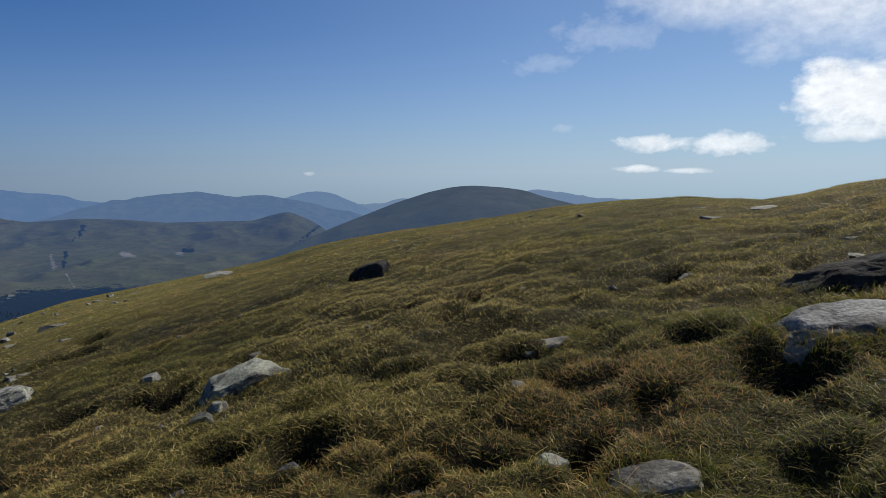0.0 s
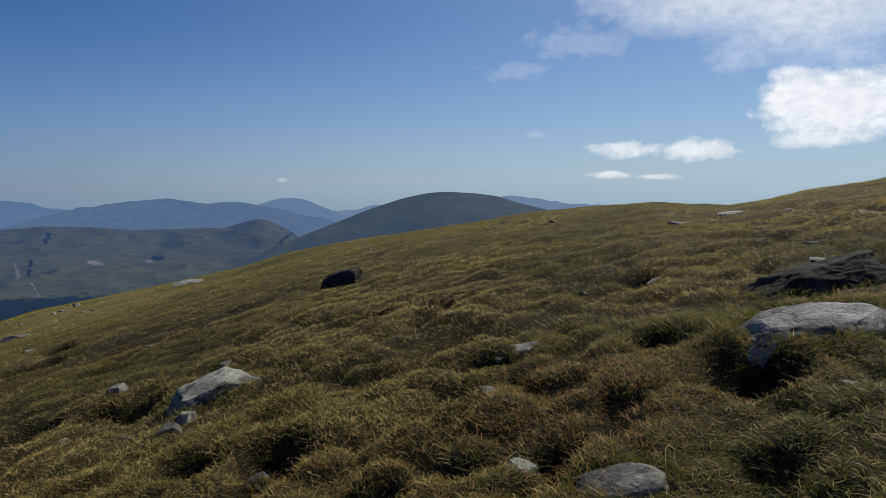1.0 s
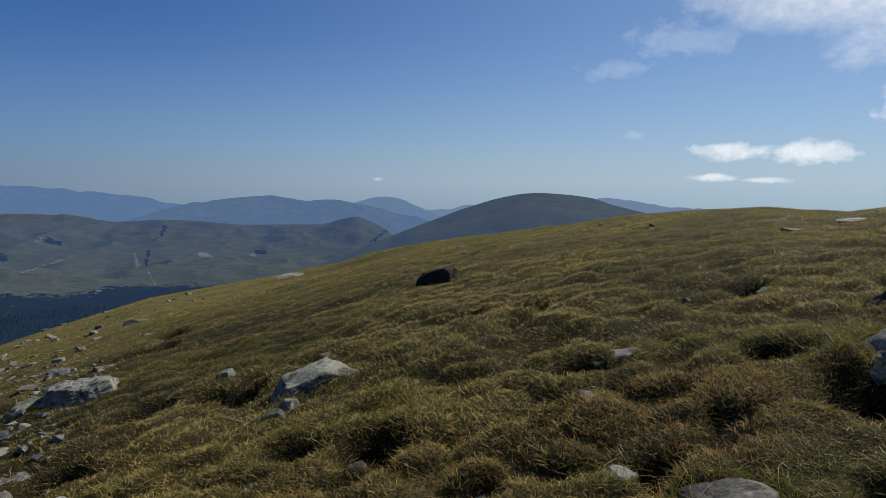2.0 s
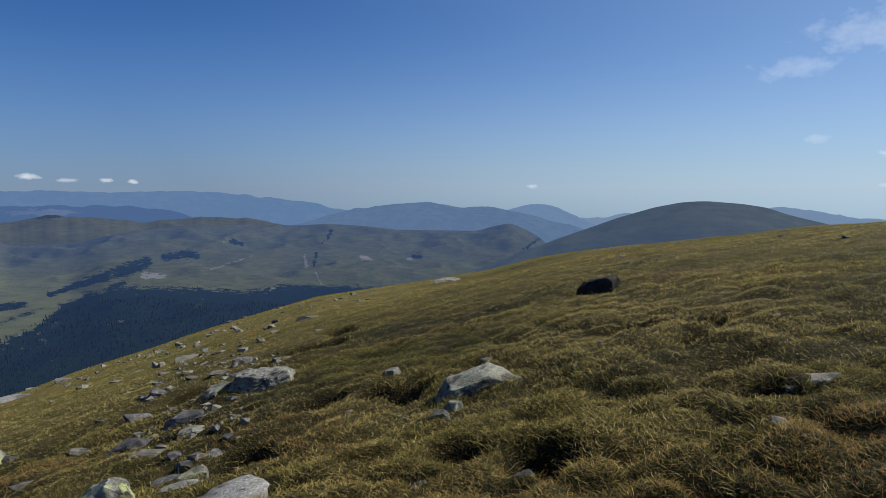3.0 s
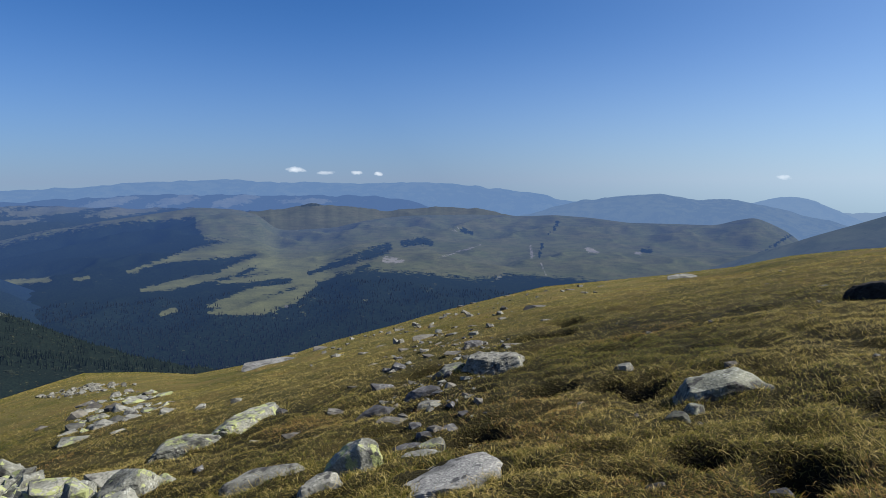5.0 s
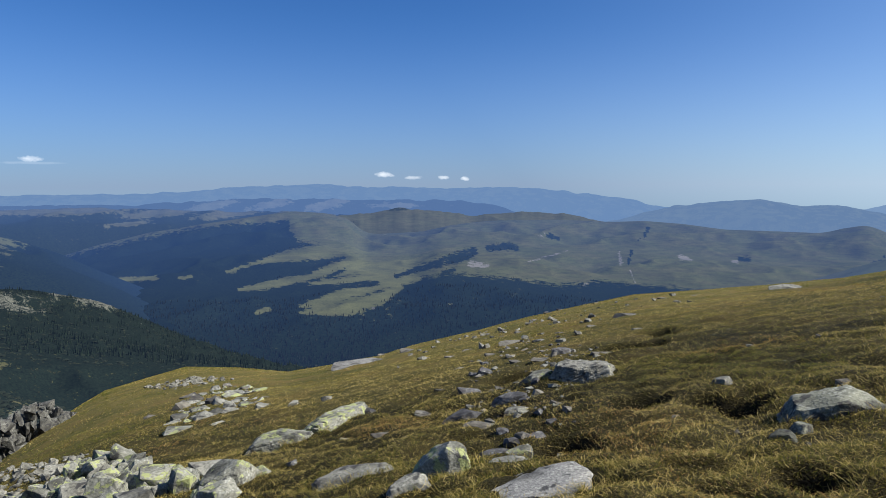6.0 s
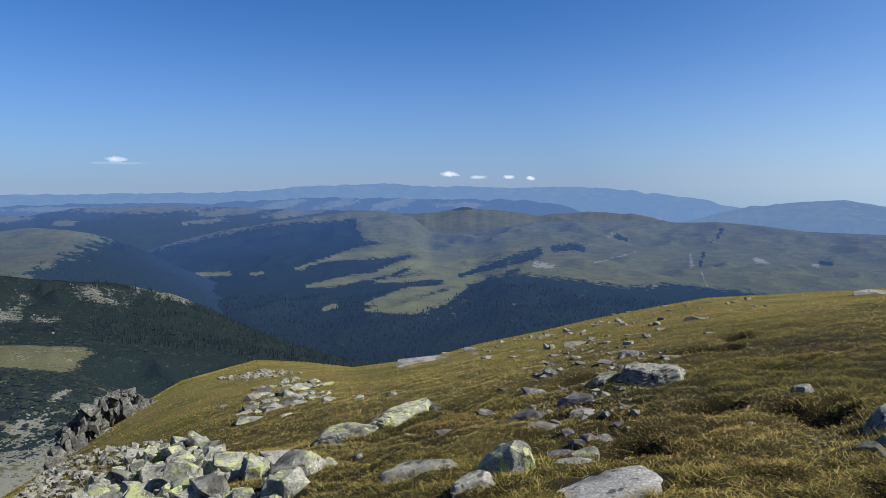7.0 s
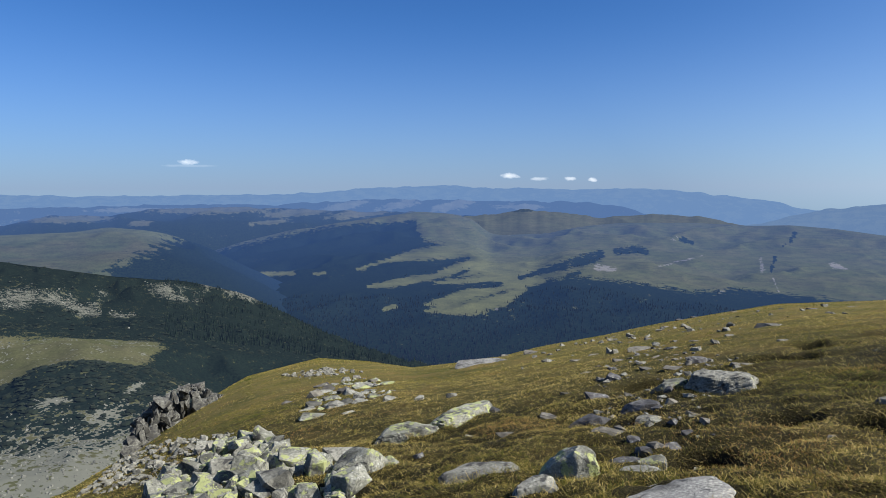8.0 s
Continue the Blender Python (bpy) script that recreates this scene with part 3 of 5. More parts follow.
def basin_cover(az, el, x, y, R):
    wide = patchy(x, y, 1 / 60.0, 8)
    scree = blobs(az, el, SCREES)
    wood = np.interp(R, (110, 128, 150, 170, 200, 230, 245, 330, 350, 420, 800), (-1.7, -1.2, 0.1, 0.6, 0.75, 0.6, -1.6, -1.6, 0.6, 0.95, 0.95)) + 0.4 * wide
    wood = wood + (0.95 - wood) * np.clip((80.5 - 1.2 * (el + 12) - az) * 0.6, 0, 1) * np.clip((R - 232) / 12, 0, 1)
    wood = wood - 1.5 * np.clip(scree + 0.15, 0, 0.8)
    bare = np.interp(R, (80, 110, 140, 170, 230, 260, 330, 360), (0.8, 0.75, 0.7, 0.7, 0.5, -0.7, -0.5, 0.6)) + 0.8 * np.clip(scree, -0.2, 0.7) + 0.5 * wide
    return wood, bare


def left_hill_cover(az, el, x, y, R):
    n = patchy(x, y, 1 / 90.0, 12)
    edge = 79.9 - 2.0 * (el + 4.4)
    return (edge - az) * 0.35 + 0.5 * n, -0.55 + 0.6 * n - 0.12 * np.abs(edge - az), np.clip(1 + (el - LEFT_HILL(az)) * 1.2, 0, 1)


# strokes over the plateau: azimuth, elevation and half width in degrees along each
MEADOWS = (
    ((66.1, -3.12, 0.15), (63.9, -2.75, 0.20), (61.0, -2.73, 0.24), (58.8, -2.35, 0.34), (56.6, -2.26, 0.29), (53.9, -2.56, 0.29)),
    ((58.8, -3.57, 0.34), (56.6, -3.43, 0.69), (54.1, -3.54, 0.88)),
    ((64.4, -7.04, 0.07), (62.0, -6.39, 0.12), (59.5, -5.88, 0.39), (56.1, -5.55, 0.59), (52.1, -5.05, 0.98)),
    ((63.5, -8.57, 0.10), (61.5, -8.36, 0.29), (59.3, -7.99, 0.29), (57.6, -7.76, 0.20), (56.1, -7.27, 0.39), (53.6, -6.78, 0.88), (49.7, -6.99, 1.08)),
    ((57.6, -8.35, 0.15), (54.6, -8.25, 0.39), (51.1, -7.99, 0.49)),
    ((58.5, -10.20, 0.10), (56.6, -9.87, 0.39), (54.1, -9.13, 0.49), (51.1, -8.38, 0.39), (48.2, -8.04, 0.24)),
    ((58.5, -10.79, 0.10), (56.6, -10.60, 0.39), (54.1, -10.45, 0.59), (51.6, -9.70, 0.49), (49.9, -8.80, 0.29)),
    ((68.1, -7.34, 0.10), (67.1, -7.32, 0.10)),
    ((62.1, -10.54, 0.15), (61.1, -10.32, 0.20)),
    ((72.5, -7.24, 0.15), (69.8, -7.24, 0.15)))
WOODS_AND_SHADE = (
    ((63.5, -7.54, 0.39), (61.5, -6.84, 0.29), (59.1, -6.77, 0.29), (56.1, -6.39, 0.20), (54.6, -6.19, 0.10)),
    ((50.2, -7.83, 0.15), (47.3, -6.96, 0.29), (44.9, -6.28, 0.44), (43.5, -5.78, 0.39)),
    ((42.1, -5.46, 0.24), (40.3, -5.23, 0.29), (39.6, -5.45, 0.20)),
    ((46.1, -7.56, 0.15), (45.1, -7.30, 0.15)),
    ((57.6, -8.59, 0.15), (54.6, -8.60, 0.24), (51.9, -8.38, 0.20)),
    ((56.1, -7.76, 0.15), (54.6, -7.17, 0.10)),
    ((36.9, -4.35, 0.20), (36.1, -4.47, 0.20)),
    ((30.0, -5.49, 0.10), (30.2, -6.60, 0.07)),
    ((21.6, -5.89, 0.20), (21.0, -5.91, 0.20)),
    ((28.7, -3.60, 0.15), (29.0, -4.41, 0.10)),
    ((12.8, -5.83, 0.10), (10.4, -4.15, 0.10)),
    # no trees here: a gully's shadow drawn as thin dark strokes
    ((28.8, -3.74, 0.09), (29.1, -4.1, 0.04), (29.5, -4.7, 0.05)), ((29.8, -5.5, 0.05), (30.2, -6.2, 0.10)))
CLIFFS = (
    ((52.1, -11.75, 0.20), (50.9, -11.15, 0.44), (49.9, -9.92, 0.20)),
    ((53.6, -11.66, 0.20), (52.1, -10.68, 0.24)),
    ((47.0, -10.67, 0.15), (46.0, -10.55, 0.29), (45.3, -10.28, 0.15)),
    ((43.5, -6.83, 0.29), (42.1, -6.93, 0.15)),
    ((38.9, -6.65, 0.04), (36.7, -6.06, 0.07), (35.2, -5.55, 0.04)),
    ((37.6, -4.37, 0.10), (37.2, -4.13, 0.10)),
    ((40.6, -9.86, 0.20), (39.3, -9.09, 0.20)),
    ((34.2, -8.96, 0.29), (33.6, -8.34, 0.15)),
    ((31.0, -5.66, 0.10), (30.8, -6.57, 0.16)),
    ((30.1, -7.1, 0.03), (29.6, -8.2, 0.05)),
    ((26.1, -5.90, 0.20), (25.2, -6.17, 0.10)),
    ((22.1, -6.15, 0.15), (21.8, -6.16, 0.15)))


def strokes(az, el, lines):
    """How deep a place lies inside the widest of several strokes: 1 along the middle, 0 at the rim, below 0 outside."""
    best = np.full(az.shape, -9.0)
    for line in lines:
        for (a0, e0, h0), (a1, e1, h1) in zip(line, line[1:] or line):
            t = np.clip(((az - a0) * (a1 - a0) + (el - e0) * (e1 - e0)) / ((a1 - a0) ** 2 + (e1 - e0) ** 2 + 1e-9), 0, 1)
            d = np.hypot(az - a0 - t * (a1 - a0), el - e0 - t * (e1 - e0))
            best = np.maximum(best, 1 - d / (h0 + t * (h1 - h0)))
    return best


def plateau_cover(az, el, x, y, R):
    wide = patchy(x, y, 1 / 160.0, 41)
    limit = np.interp(az, (5, 32.8, 35.7, 40.6, 45.8, 49.2, 52.5, 54.6, 56.1, 58.6, 59.3, 63.0, 66.3, 70, 80), (-9.6, -8.11, -8.59, -8.03, -7.61, -8.25, -8.63, -6.78, -5.11, -4.56, -2.79, -3.00, -3.26, -3.9, -5.9))
    wood = np.clip((limit - el) * 2.0, -1, 0.9)
    meadow = strokes(az, el, MEADOWS)
    wood = np.where(meadow > -0.5, np.minimum(wood, 0.5 - 1.6 * (meadow + 0.5)), wood)
    wood = np.maximum(wood, np.clip(strokes(az, el, WOODS_AND_SHADE) * 1.4 + 0.1, -1.2, 0.6)) + 0.25 * wide
    bare = np.clip(strokes(az, el, CLIFFS) * 1.2 - 0.05, -1.2, 0.3)
    return wood - 0.9 * np.clip(bare + 0.2, 0, 1), bare, np.clip(meadow * 1.2 + 0.4, 0, 1) * np.interp(el, (-7, -5.5, -4), (1, 0.5, 0)) + wide


def upland_cover(az, el, x, y, R):
    wood = np.clip(blobs(az, el, ((50.1, -2.0, 1.2, 0.13, 0), (55.5, -2.9, 1.6, 0.16, -6))) * 1.6 - 0.1, -1.2, 0.5)
    return wood + 0.2 * patchy(x, y, 1 / 160.0, 55), np.full(az.shape, -1.2)


def bare_cover(az, el, x, y, R):
    n = patchy(x, y, 1 / 160.0, 51)
    return n - 0.75, n * 0 - 1.2


def wooded_cover(az, el, x, y, R):
    n = patchy(x, y, 1 / 260.0, 61)
    top = WOODED(az) - el
    pale = blobs(az, el, ((76.2, -1.75, 4.6, 0.34, 0), (69.3, -2.1, 2.6, 0.3, 4), (86.3, -2.3, 2.8, 0.26, 0), (81.6, -2.75, 0.8, 0.22, 0), (64.0, -2.2, 2.6, 0.36, 6), (57.5, -2.2, 2.6, 0.3, 0), (71.8, -2.9, 1.6, 0.16, 5)))
    return np.where(pale > -0.4, 0.6 - 1.8 * (pale + 0.4), 0.8) + 0.9 * n, np.full(az.shape, -1.2)


def middle_cover(az, el, x, y, R):
    n = patchy(x, y, 1 / 220.0, 65)
    pale = blobs(az, el, ((65.4, -1.55, 2.2, 0.34, 10), (60.6, -1.5, 2.0, 0.36, 14), (56.2, -1.65, 1.8, 0.4, 12), (50.0, -1.7, 2.0, 0.2, 0), (82.0, -1.7, 3.0, 0.16, 0)))
    return np.where(pale > -0.4, 0.6 - 1.6 * (pale + 0.4), 0.8) + 1.2 * n, np.full(az.shape, -1.2)


def far_cover(az, el, x, y, R):
    n = patchy(x, y, 1 / 300.0, 71)
    return 1.6 * n, np.full(az.shape, -1.2)


def build_land():
    parts = {}
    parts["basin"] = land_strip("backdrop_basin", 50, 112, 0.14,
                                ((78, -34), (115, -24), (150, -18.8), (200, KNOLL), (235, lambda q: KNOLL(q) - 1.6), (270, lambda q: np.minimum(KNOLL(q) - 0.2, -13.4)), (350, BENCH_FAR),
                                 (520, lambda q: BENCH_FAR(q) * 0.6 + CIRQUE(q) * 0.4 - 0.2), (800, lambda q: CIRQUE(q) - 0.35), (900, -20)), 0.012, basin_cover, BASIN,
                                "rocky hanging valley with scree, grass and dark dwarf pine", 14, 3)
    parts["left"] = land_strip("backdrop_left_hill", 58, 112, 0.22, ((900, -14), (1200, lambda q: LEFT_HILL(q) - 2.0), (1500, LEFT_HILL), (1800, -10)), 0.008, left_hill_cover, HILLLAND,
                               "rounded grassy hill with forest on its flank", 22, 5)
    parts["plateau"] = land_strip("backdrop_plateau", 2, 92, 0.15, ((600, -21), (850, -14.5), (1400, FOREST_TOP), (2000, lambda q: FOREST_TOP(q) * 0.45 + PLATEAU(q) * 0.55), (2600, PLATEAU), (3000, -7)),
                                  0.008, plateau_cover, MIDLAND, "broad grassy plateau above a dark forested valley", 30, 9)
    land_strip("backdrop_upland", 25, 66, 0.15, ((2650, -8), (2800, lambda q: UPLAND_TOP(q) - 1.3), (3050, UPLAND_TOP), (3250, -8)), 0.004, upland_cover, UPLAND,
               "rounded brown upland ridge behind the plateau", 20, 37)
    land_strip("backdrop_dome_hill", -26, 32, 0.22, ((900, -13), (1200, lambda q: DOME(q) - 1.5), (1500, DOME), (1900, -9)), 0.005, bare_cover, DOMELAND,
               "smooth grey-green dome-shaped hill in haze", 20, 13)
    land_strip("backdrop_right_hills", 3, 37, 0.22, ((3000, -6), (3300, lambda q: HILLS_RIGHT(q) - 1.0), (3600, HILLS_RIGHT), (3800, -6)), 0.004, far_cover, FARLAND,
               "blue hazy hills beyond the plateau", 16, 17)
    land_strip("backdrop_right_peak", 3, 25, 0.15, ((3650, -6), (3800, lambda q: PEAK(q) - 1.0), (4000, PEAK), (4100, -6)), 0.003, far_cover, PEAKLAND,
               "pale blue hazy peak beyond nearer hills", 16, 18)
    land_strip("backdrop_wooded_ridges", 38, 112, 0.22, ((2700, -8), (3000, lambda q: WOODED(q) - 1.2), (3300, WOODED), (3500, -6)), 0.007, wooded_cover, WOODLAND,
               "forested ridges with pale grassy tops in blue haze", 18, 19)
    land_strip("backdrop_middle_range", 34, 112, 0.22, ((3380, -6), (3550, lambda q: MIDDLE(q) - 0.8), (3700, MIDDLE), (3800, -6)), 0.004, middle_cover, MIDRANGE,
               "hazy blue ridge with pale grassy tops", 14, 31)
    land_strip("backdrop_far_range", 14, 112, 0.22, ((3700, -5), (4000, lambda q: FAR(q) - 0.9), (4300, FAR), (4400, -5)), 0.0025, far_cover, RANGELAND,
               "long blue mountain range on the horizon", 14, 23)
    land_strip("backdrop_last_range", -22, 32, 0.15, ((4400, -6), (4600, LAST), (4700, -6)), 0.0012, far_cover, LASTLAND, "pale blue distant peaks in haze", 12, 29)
    return parts


# ---- rocks ----
def rock_shape(seed, detail, planes=14, least=0.6, top=0.62):
    """A unit boulder: a ball cut by random planes, then roughened. Returns a bmesh."""
    rnd = random.Random(seed)
    cuts = []
    for _ in range(planes):
        v = Vector((rnd.gauss(0, 1), rnd.gauss(0, 1), rnd.gauss(0, 0.8))).normalized()
        cuts.append((v, rnd.uniform(least, 1.0)))
    cuts.append((Vector((rnd.gauss(0, 0.25), rnd.gauss(0, 0.25), 1)).normalized(), top * rnd.uniform(0.85, 1.15)))
    bm = bmesh.new()
    bmesh.ops.create_icosphere(bm, subdivisions=detail, radius=1)
    off = Vector((rnd.uniform(0, 50), rnd.uniform(0, 50), rnd.uniform(0, 50)))
    for v in bm.verts:
        n = v.co.normalized()
        r = 1.1
        for c, d in cuts:
            q = n.dot(c)
            if q > 0.05:
                r = min(r, d / q)
        r *= 1 + 0.13 * noise.noise(n * 1.8 + off) + 0.07 * noise.noise(n * 5 + off) + 0.03 * noise.noise(n * 15 + off)
        v.co = n * r
    return bm


def block_shape(seed, rich):
    """A unit angular block: the hull of scattered corners, edges worn, faces split where rich."""
    rnd = random.Random(seed)
    bm = bmesh.new()
    for _ in range(18):
        v = Vector((rnd.uniform(-1, 1), rnd.uniform(-1, 1), rnd.uniform(-1, 1)))
        m_ = max(abs(v.x), abs(v.y), abs(v.z))
        bm.verts.new(v / m_ * rnd.uniform(0.6, 0.95) + v.normalized() * 0.12)
    out = bmesh.ops.convex_hull(bm, input=bm.verts)
    bmesh.ops.delete(bm, geom=[v for v in bm.verts if not v.link_faces], context="VERTS")
    bmesh.ops.dissolve_limit(bm, angle_limit=0.3, verts=bm.verts, edges=bm.edges)
    bmesh.ops.holes_fill(bm, edges=[e_ for e_ in bm.edges if e_.is_boundary], sides=0)
    if rich:
        bmesh.ops.bevel(bm, geom=list(bm.edges), offset=0.06, segments=2, affect="EDGES", profile=0.6)
        bmesh.ops.holes_fill(bm, edges=[e_ for e_ in bm.edges if e_.is_boundary], sides=0)
        bmesh.ops.triangulate(bm, faces=bm.faces)
        bmesh.ops.subdivide_edges(bm, edges=[e_ for e_ in bm.edges if e_.calc_length() > 0.25], cuts=2, use_grid_fill=True)
        bmesh.ops.triangulate(bm, faces=bm.faces)
        off = Vector((rnd.uniform(0, 50), rnd.uniform(0, 50), rnd.uniform(0, 50)))
        for v in bm.verts:
            n = v.co.normalized()
            v.co += n * (0.07 * noise.noise(v.co * 2.5 + off) + 0.045 * noise.noise(v.co * 7 + off))
    else:
        bmesh.ops.triangulate(bm, faces=bm.faces)
    return bm


SHARED = {}
FOOTPRINTS = []
OVALS = []


def place_rock(name, x, y, w, h, kind, label, group="", yaw=None, depth=None, tilt=0.0, sink=0.45, seed=None, detail=4, angular=True, planes=14, least=0.6, top=0.62, lower=0.0):
    """A rock w wide and h high above the turf, bedded into it."""
    rnd = random.Random(int(x * 977 + y * 353 + w * 100))
    seed = rnd.randrange(10000) if seed is None else seed
    sink = max(sink, 0.55) if angular else sink
    key = (seed, detail, angular)
    if key not in SHARED:
        bm = block_shape(seed, detail > 3) if angular else rock_shape(seed, detail, planes, least, top)
        zs = [v.co.z for v in bm.verts]
        xs = [v.co.x for v in bm.verts]
        ys = [v.co.y for v in bm.verts]
        for v in bm.verts:      # unit box, base at zero
            v.co = Vector((v.co.x / (max(xs) - min(xs)), v.co.y / (max(ys) - min(ys)), (v.co.z - min(zs)) / (max(zs) - min(zs))))
        for f in bm.faces:
            f.smooth = not angular
        SHARED[key] = bm
    me = bpy.data.meshes.new(name)
    depth = w * rnd.uniform(0.6, 1.0) if depth is None else depth
    seen_top = 0.75 * depth * EYE / math.hypot(EYE, math.hypot(x, y))     # how much of its height is its sloping top
    tall = max(0.3 * h, (0.7 if angular else 0.85) * (h - seen_top), 0.05) / (1 - sink)
    copy = SHARED[key].copy()
    bmesh.ops.scale(copy, vec=(w * 1.06, depth, tall), verts=copy.verts)
    copy.to_mesh(me)
    copy.free()
    me.materials.append(ROCK[kind])
    ob = new(name, me)
    az = math.degrees(math.atan2(-x, y)) if yaw is None else yaw
    # the rock's front edge lies at x, y; its middle half a depth farther out
    r = math.hypot(x, y)
    k = 1 + 0.45 * depth / max(r, 1)
    px, py = x * k, y * k
    if tilt:        # a tipped slab leans its broad face to the viewer
        sink = 0.5
    # bedded to the turf round its foot
    q = np.arange(8) * math.pi / 4
    near = hill(px + np.cos(q) * (0.4 * w + 0.1), py + np.sin(q) * (0.4 * depth + 0.1))
    z = min(float(hill(np.array([px]), np.array([py]))[0]), float(near.mean())) - lower - (0.03 if r < 9 else 0.02) - 0.08 * h
    ob.matrix_world = pose(px, py, z - tall * sink, tilt, rnd.uniform(-6, 6), az + (rnd.uniform(-12, 12) if yaw is None else 0))
    FOOTPRINTS.append((px, py, min(w, depth) * (0.44 if r < 9 else 0.38)))
    tagged(ob, label, "rock", group)
    return ob


LABELS = {"s": "flat grey slab bare at the brow of the slope", "m": "mossy lichened rock low in the grass", "g": "grey lichen-spotted rock bedded in mountain grass", "y": "grey rock with yellow-green lichen in grass", "Y": "angular rock thickly patched with yellow-green lichen",
          "d": "dark slaty rock half buried in grass", "B": "dark bluish block lying in grass", "p": "pale bleached stone lying in grass", "k": "boulder coloured black as in shade, in shadowed grass", "J": "large pale-topped rock with dark side in grass"}

# rocks that stand out singly: x, y, width, height, look
ROCK_SETS = []
ROCK_SETS.append((
    (-1.24, 8.87, 0.22, 0.09, "p"), 
    (-6.9, 20.54, 1.17, 0.21, "g"), (2.67, 18.24, 0.38, 0.14, "d"), (2.27, 5.92, 0.22, 0.12, "g"), 
    
    (3.33, 4.62, 0.34, 0.14, "g"), (5, 6.94, 0.38, 0.12, "m"),
    (2.04, 2.93, 0.22, 0.06, "p"), (2.13, 2.82, 0.19, 0.06, "p")))
ROCK_SETS.append((
    (4.22, 11.07, 0.53, 0.13, "g"), (3.88, 9.23, 0.53, 0.1, "g"), (5.04, 10.18, 0.61, 0.08, "g"), (-0.44, 6.8, 0.16, 0.05, "p"),
    (0.1, 6.17, 0.14, 0.05, "g"), (0.22, 6.85, 0.18, 0.04, "p"), (0.42, 4.94, 0.11, 0.05, "g"), 
    (-1.02, 3.93, 0.08, 0.03, "p"), (-9.46, 15.56, 0.64, 0.19, "p"), (-7.11, 12.24, 0.47, 0.09, "p"),
    (-2.25, 5.01, 0.15, 0.04, "p"), (-2.9, 5.38, 0.14, 0.04, "p"), (-1.18, 16.37, 0.25, 0.07, "p"), (-0.62, 13.3, 0.18, 0.07, "p"),
    (-0.13, 3.14, 0.12, 0.07, "d"), (5.39, 9.22, 0.18, 0.05, "g")))
ROCK_SETS.append((
    (3.76, 6.01, 0.24, 0.05, "m"), (3.37, 5.22, 0.2, 0.03, "m"), (1.41, 4.34, 0.1, 0.04, "d")))
ROCK_SETS.append((
    
    (-6.85, 6.9, 0.61, 0.21, "d"), (-8.06, 8.42, 0.41, 0.25, "d"), (-7.35, 9.73, 0.39, 0.28, "d"),
    (-7.3, 9.18, 0.41, 0.09, "p"), (-6.12, 9.43, 0.3, 0.1, "p"), 
    (-6.57, 4.9, 0.27, 0.12, "p"), (-5.99, 4.81, 0.17, 0.08, "d"), (-3.78, 4.38, 0.24, 0.13, "y"), (-3.95, 4.21, 0.24, 0.16, "d"),
    (-3.71, 4.05, 0.32, 0.07, "g"), (-5.02, 5.07, 0.39, 0.13, "p")))
ROCK_SETS.append((
    (-6.82, 5.89, 0.4, 0.08, "p"), (-10.13, 11.33, 0.21, 0.12, "p"), (-12.02, 11.5, 0.32, 0.09, "p"), 
    (-20, 17.01, 0.74, 0.14, "p"), (-25.97, 20.45, 0.7, 0.15, "p"), (-10.35, 10.53, 0.23, 0.13, "p"), (-9.42, 11.36, 0.28, 0.09, "p"),
    (-9.64, 12.22, 0.33, 0.12, "g"), (-10.23, 11.07, 0.34, 0.09, "p"), (-6.03, 8.58, 0.28, 0.07, "g"), (-8.01, 9.31, 0.39, 0.1, "p"),
    (-6.5, 7.15, 0.26, 0.08, "p"), (-5.66, 6.77, 0.19, 0.06, "g"), (-9.79, 9.58, 0.29, 0.1, "p"), (-8, 7.35, 0.29, 0.09, "p"),
    (-6.56, 6.06, 0.21, 0.07, "p"), (-6.07, 8.05, 0.2, 0.11, "d")))
ROCK_SETS.append((
    (-6.14, 6.15, 0.26, 0.07, "g"), (-12.43, 12.51, 0.31, 0.11, "p"), (-9.37, 9.95, 0.31, 0.1, "d"), (-6.08, 9.06, 0.21, 0.08, "g"),
    (-10.23, 13.77, 0.36, 0.09, "p"), (-9.49, 14.07, 0.3, 0.07, "p"), (-11.51, 21.6, 0.38, 0.11, "d"), (-9.84, 19.41, 0.3, 0.11, "p"),
    (-10.53, 22.23, 0.38, 0.09, "p"), (-1.51, 3.53, 0.18, 0.07, "p")))
ROCK_SETS.append((
    
    (-11.42, 7.33, 0.22, 0.22, "g"),
    (-12.13, 6.95, 0.35, 0.22, "g"), (-12.89, 6.69, 0.39, 0.18, "g"), (-14.73, 7.42, 0.32, 0.15, "g"), (-10.91, 12.67, 0.73, 0.18, "p"),
    (-7.1, 4.75, 0.23, 0.12, "g"), (-6.76, 3.73, 0.14, 0.15, "d"),
    (-19.37, 14.13, 2.12, 0.11, "s"), (-12.97, 2.83, 0.6, 0.21, "g")))
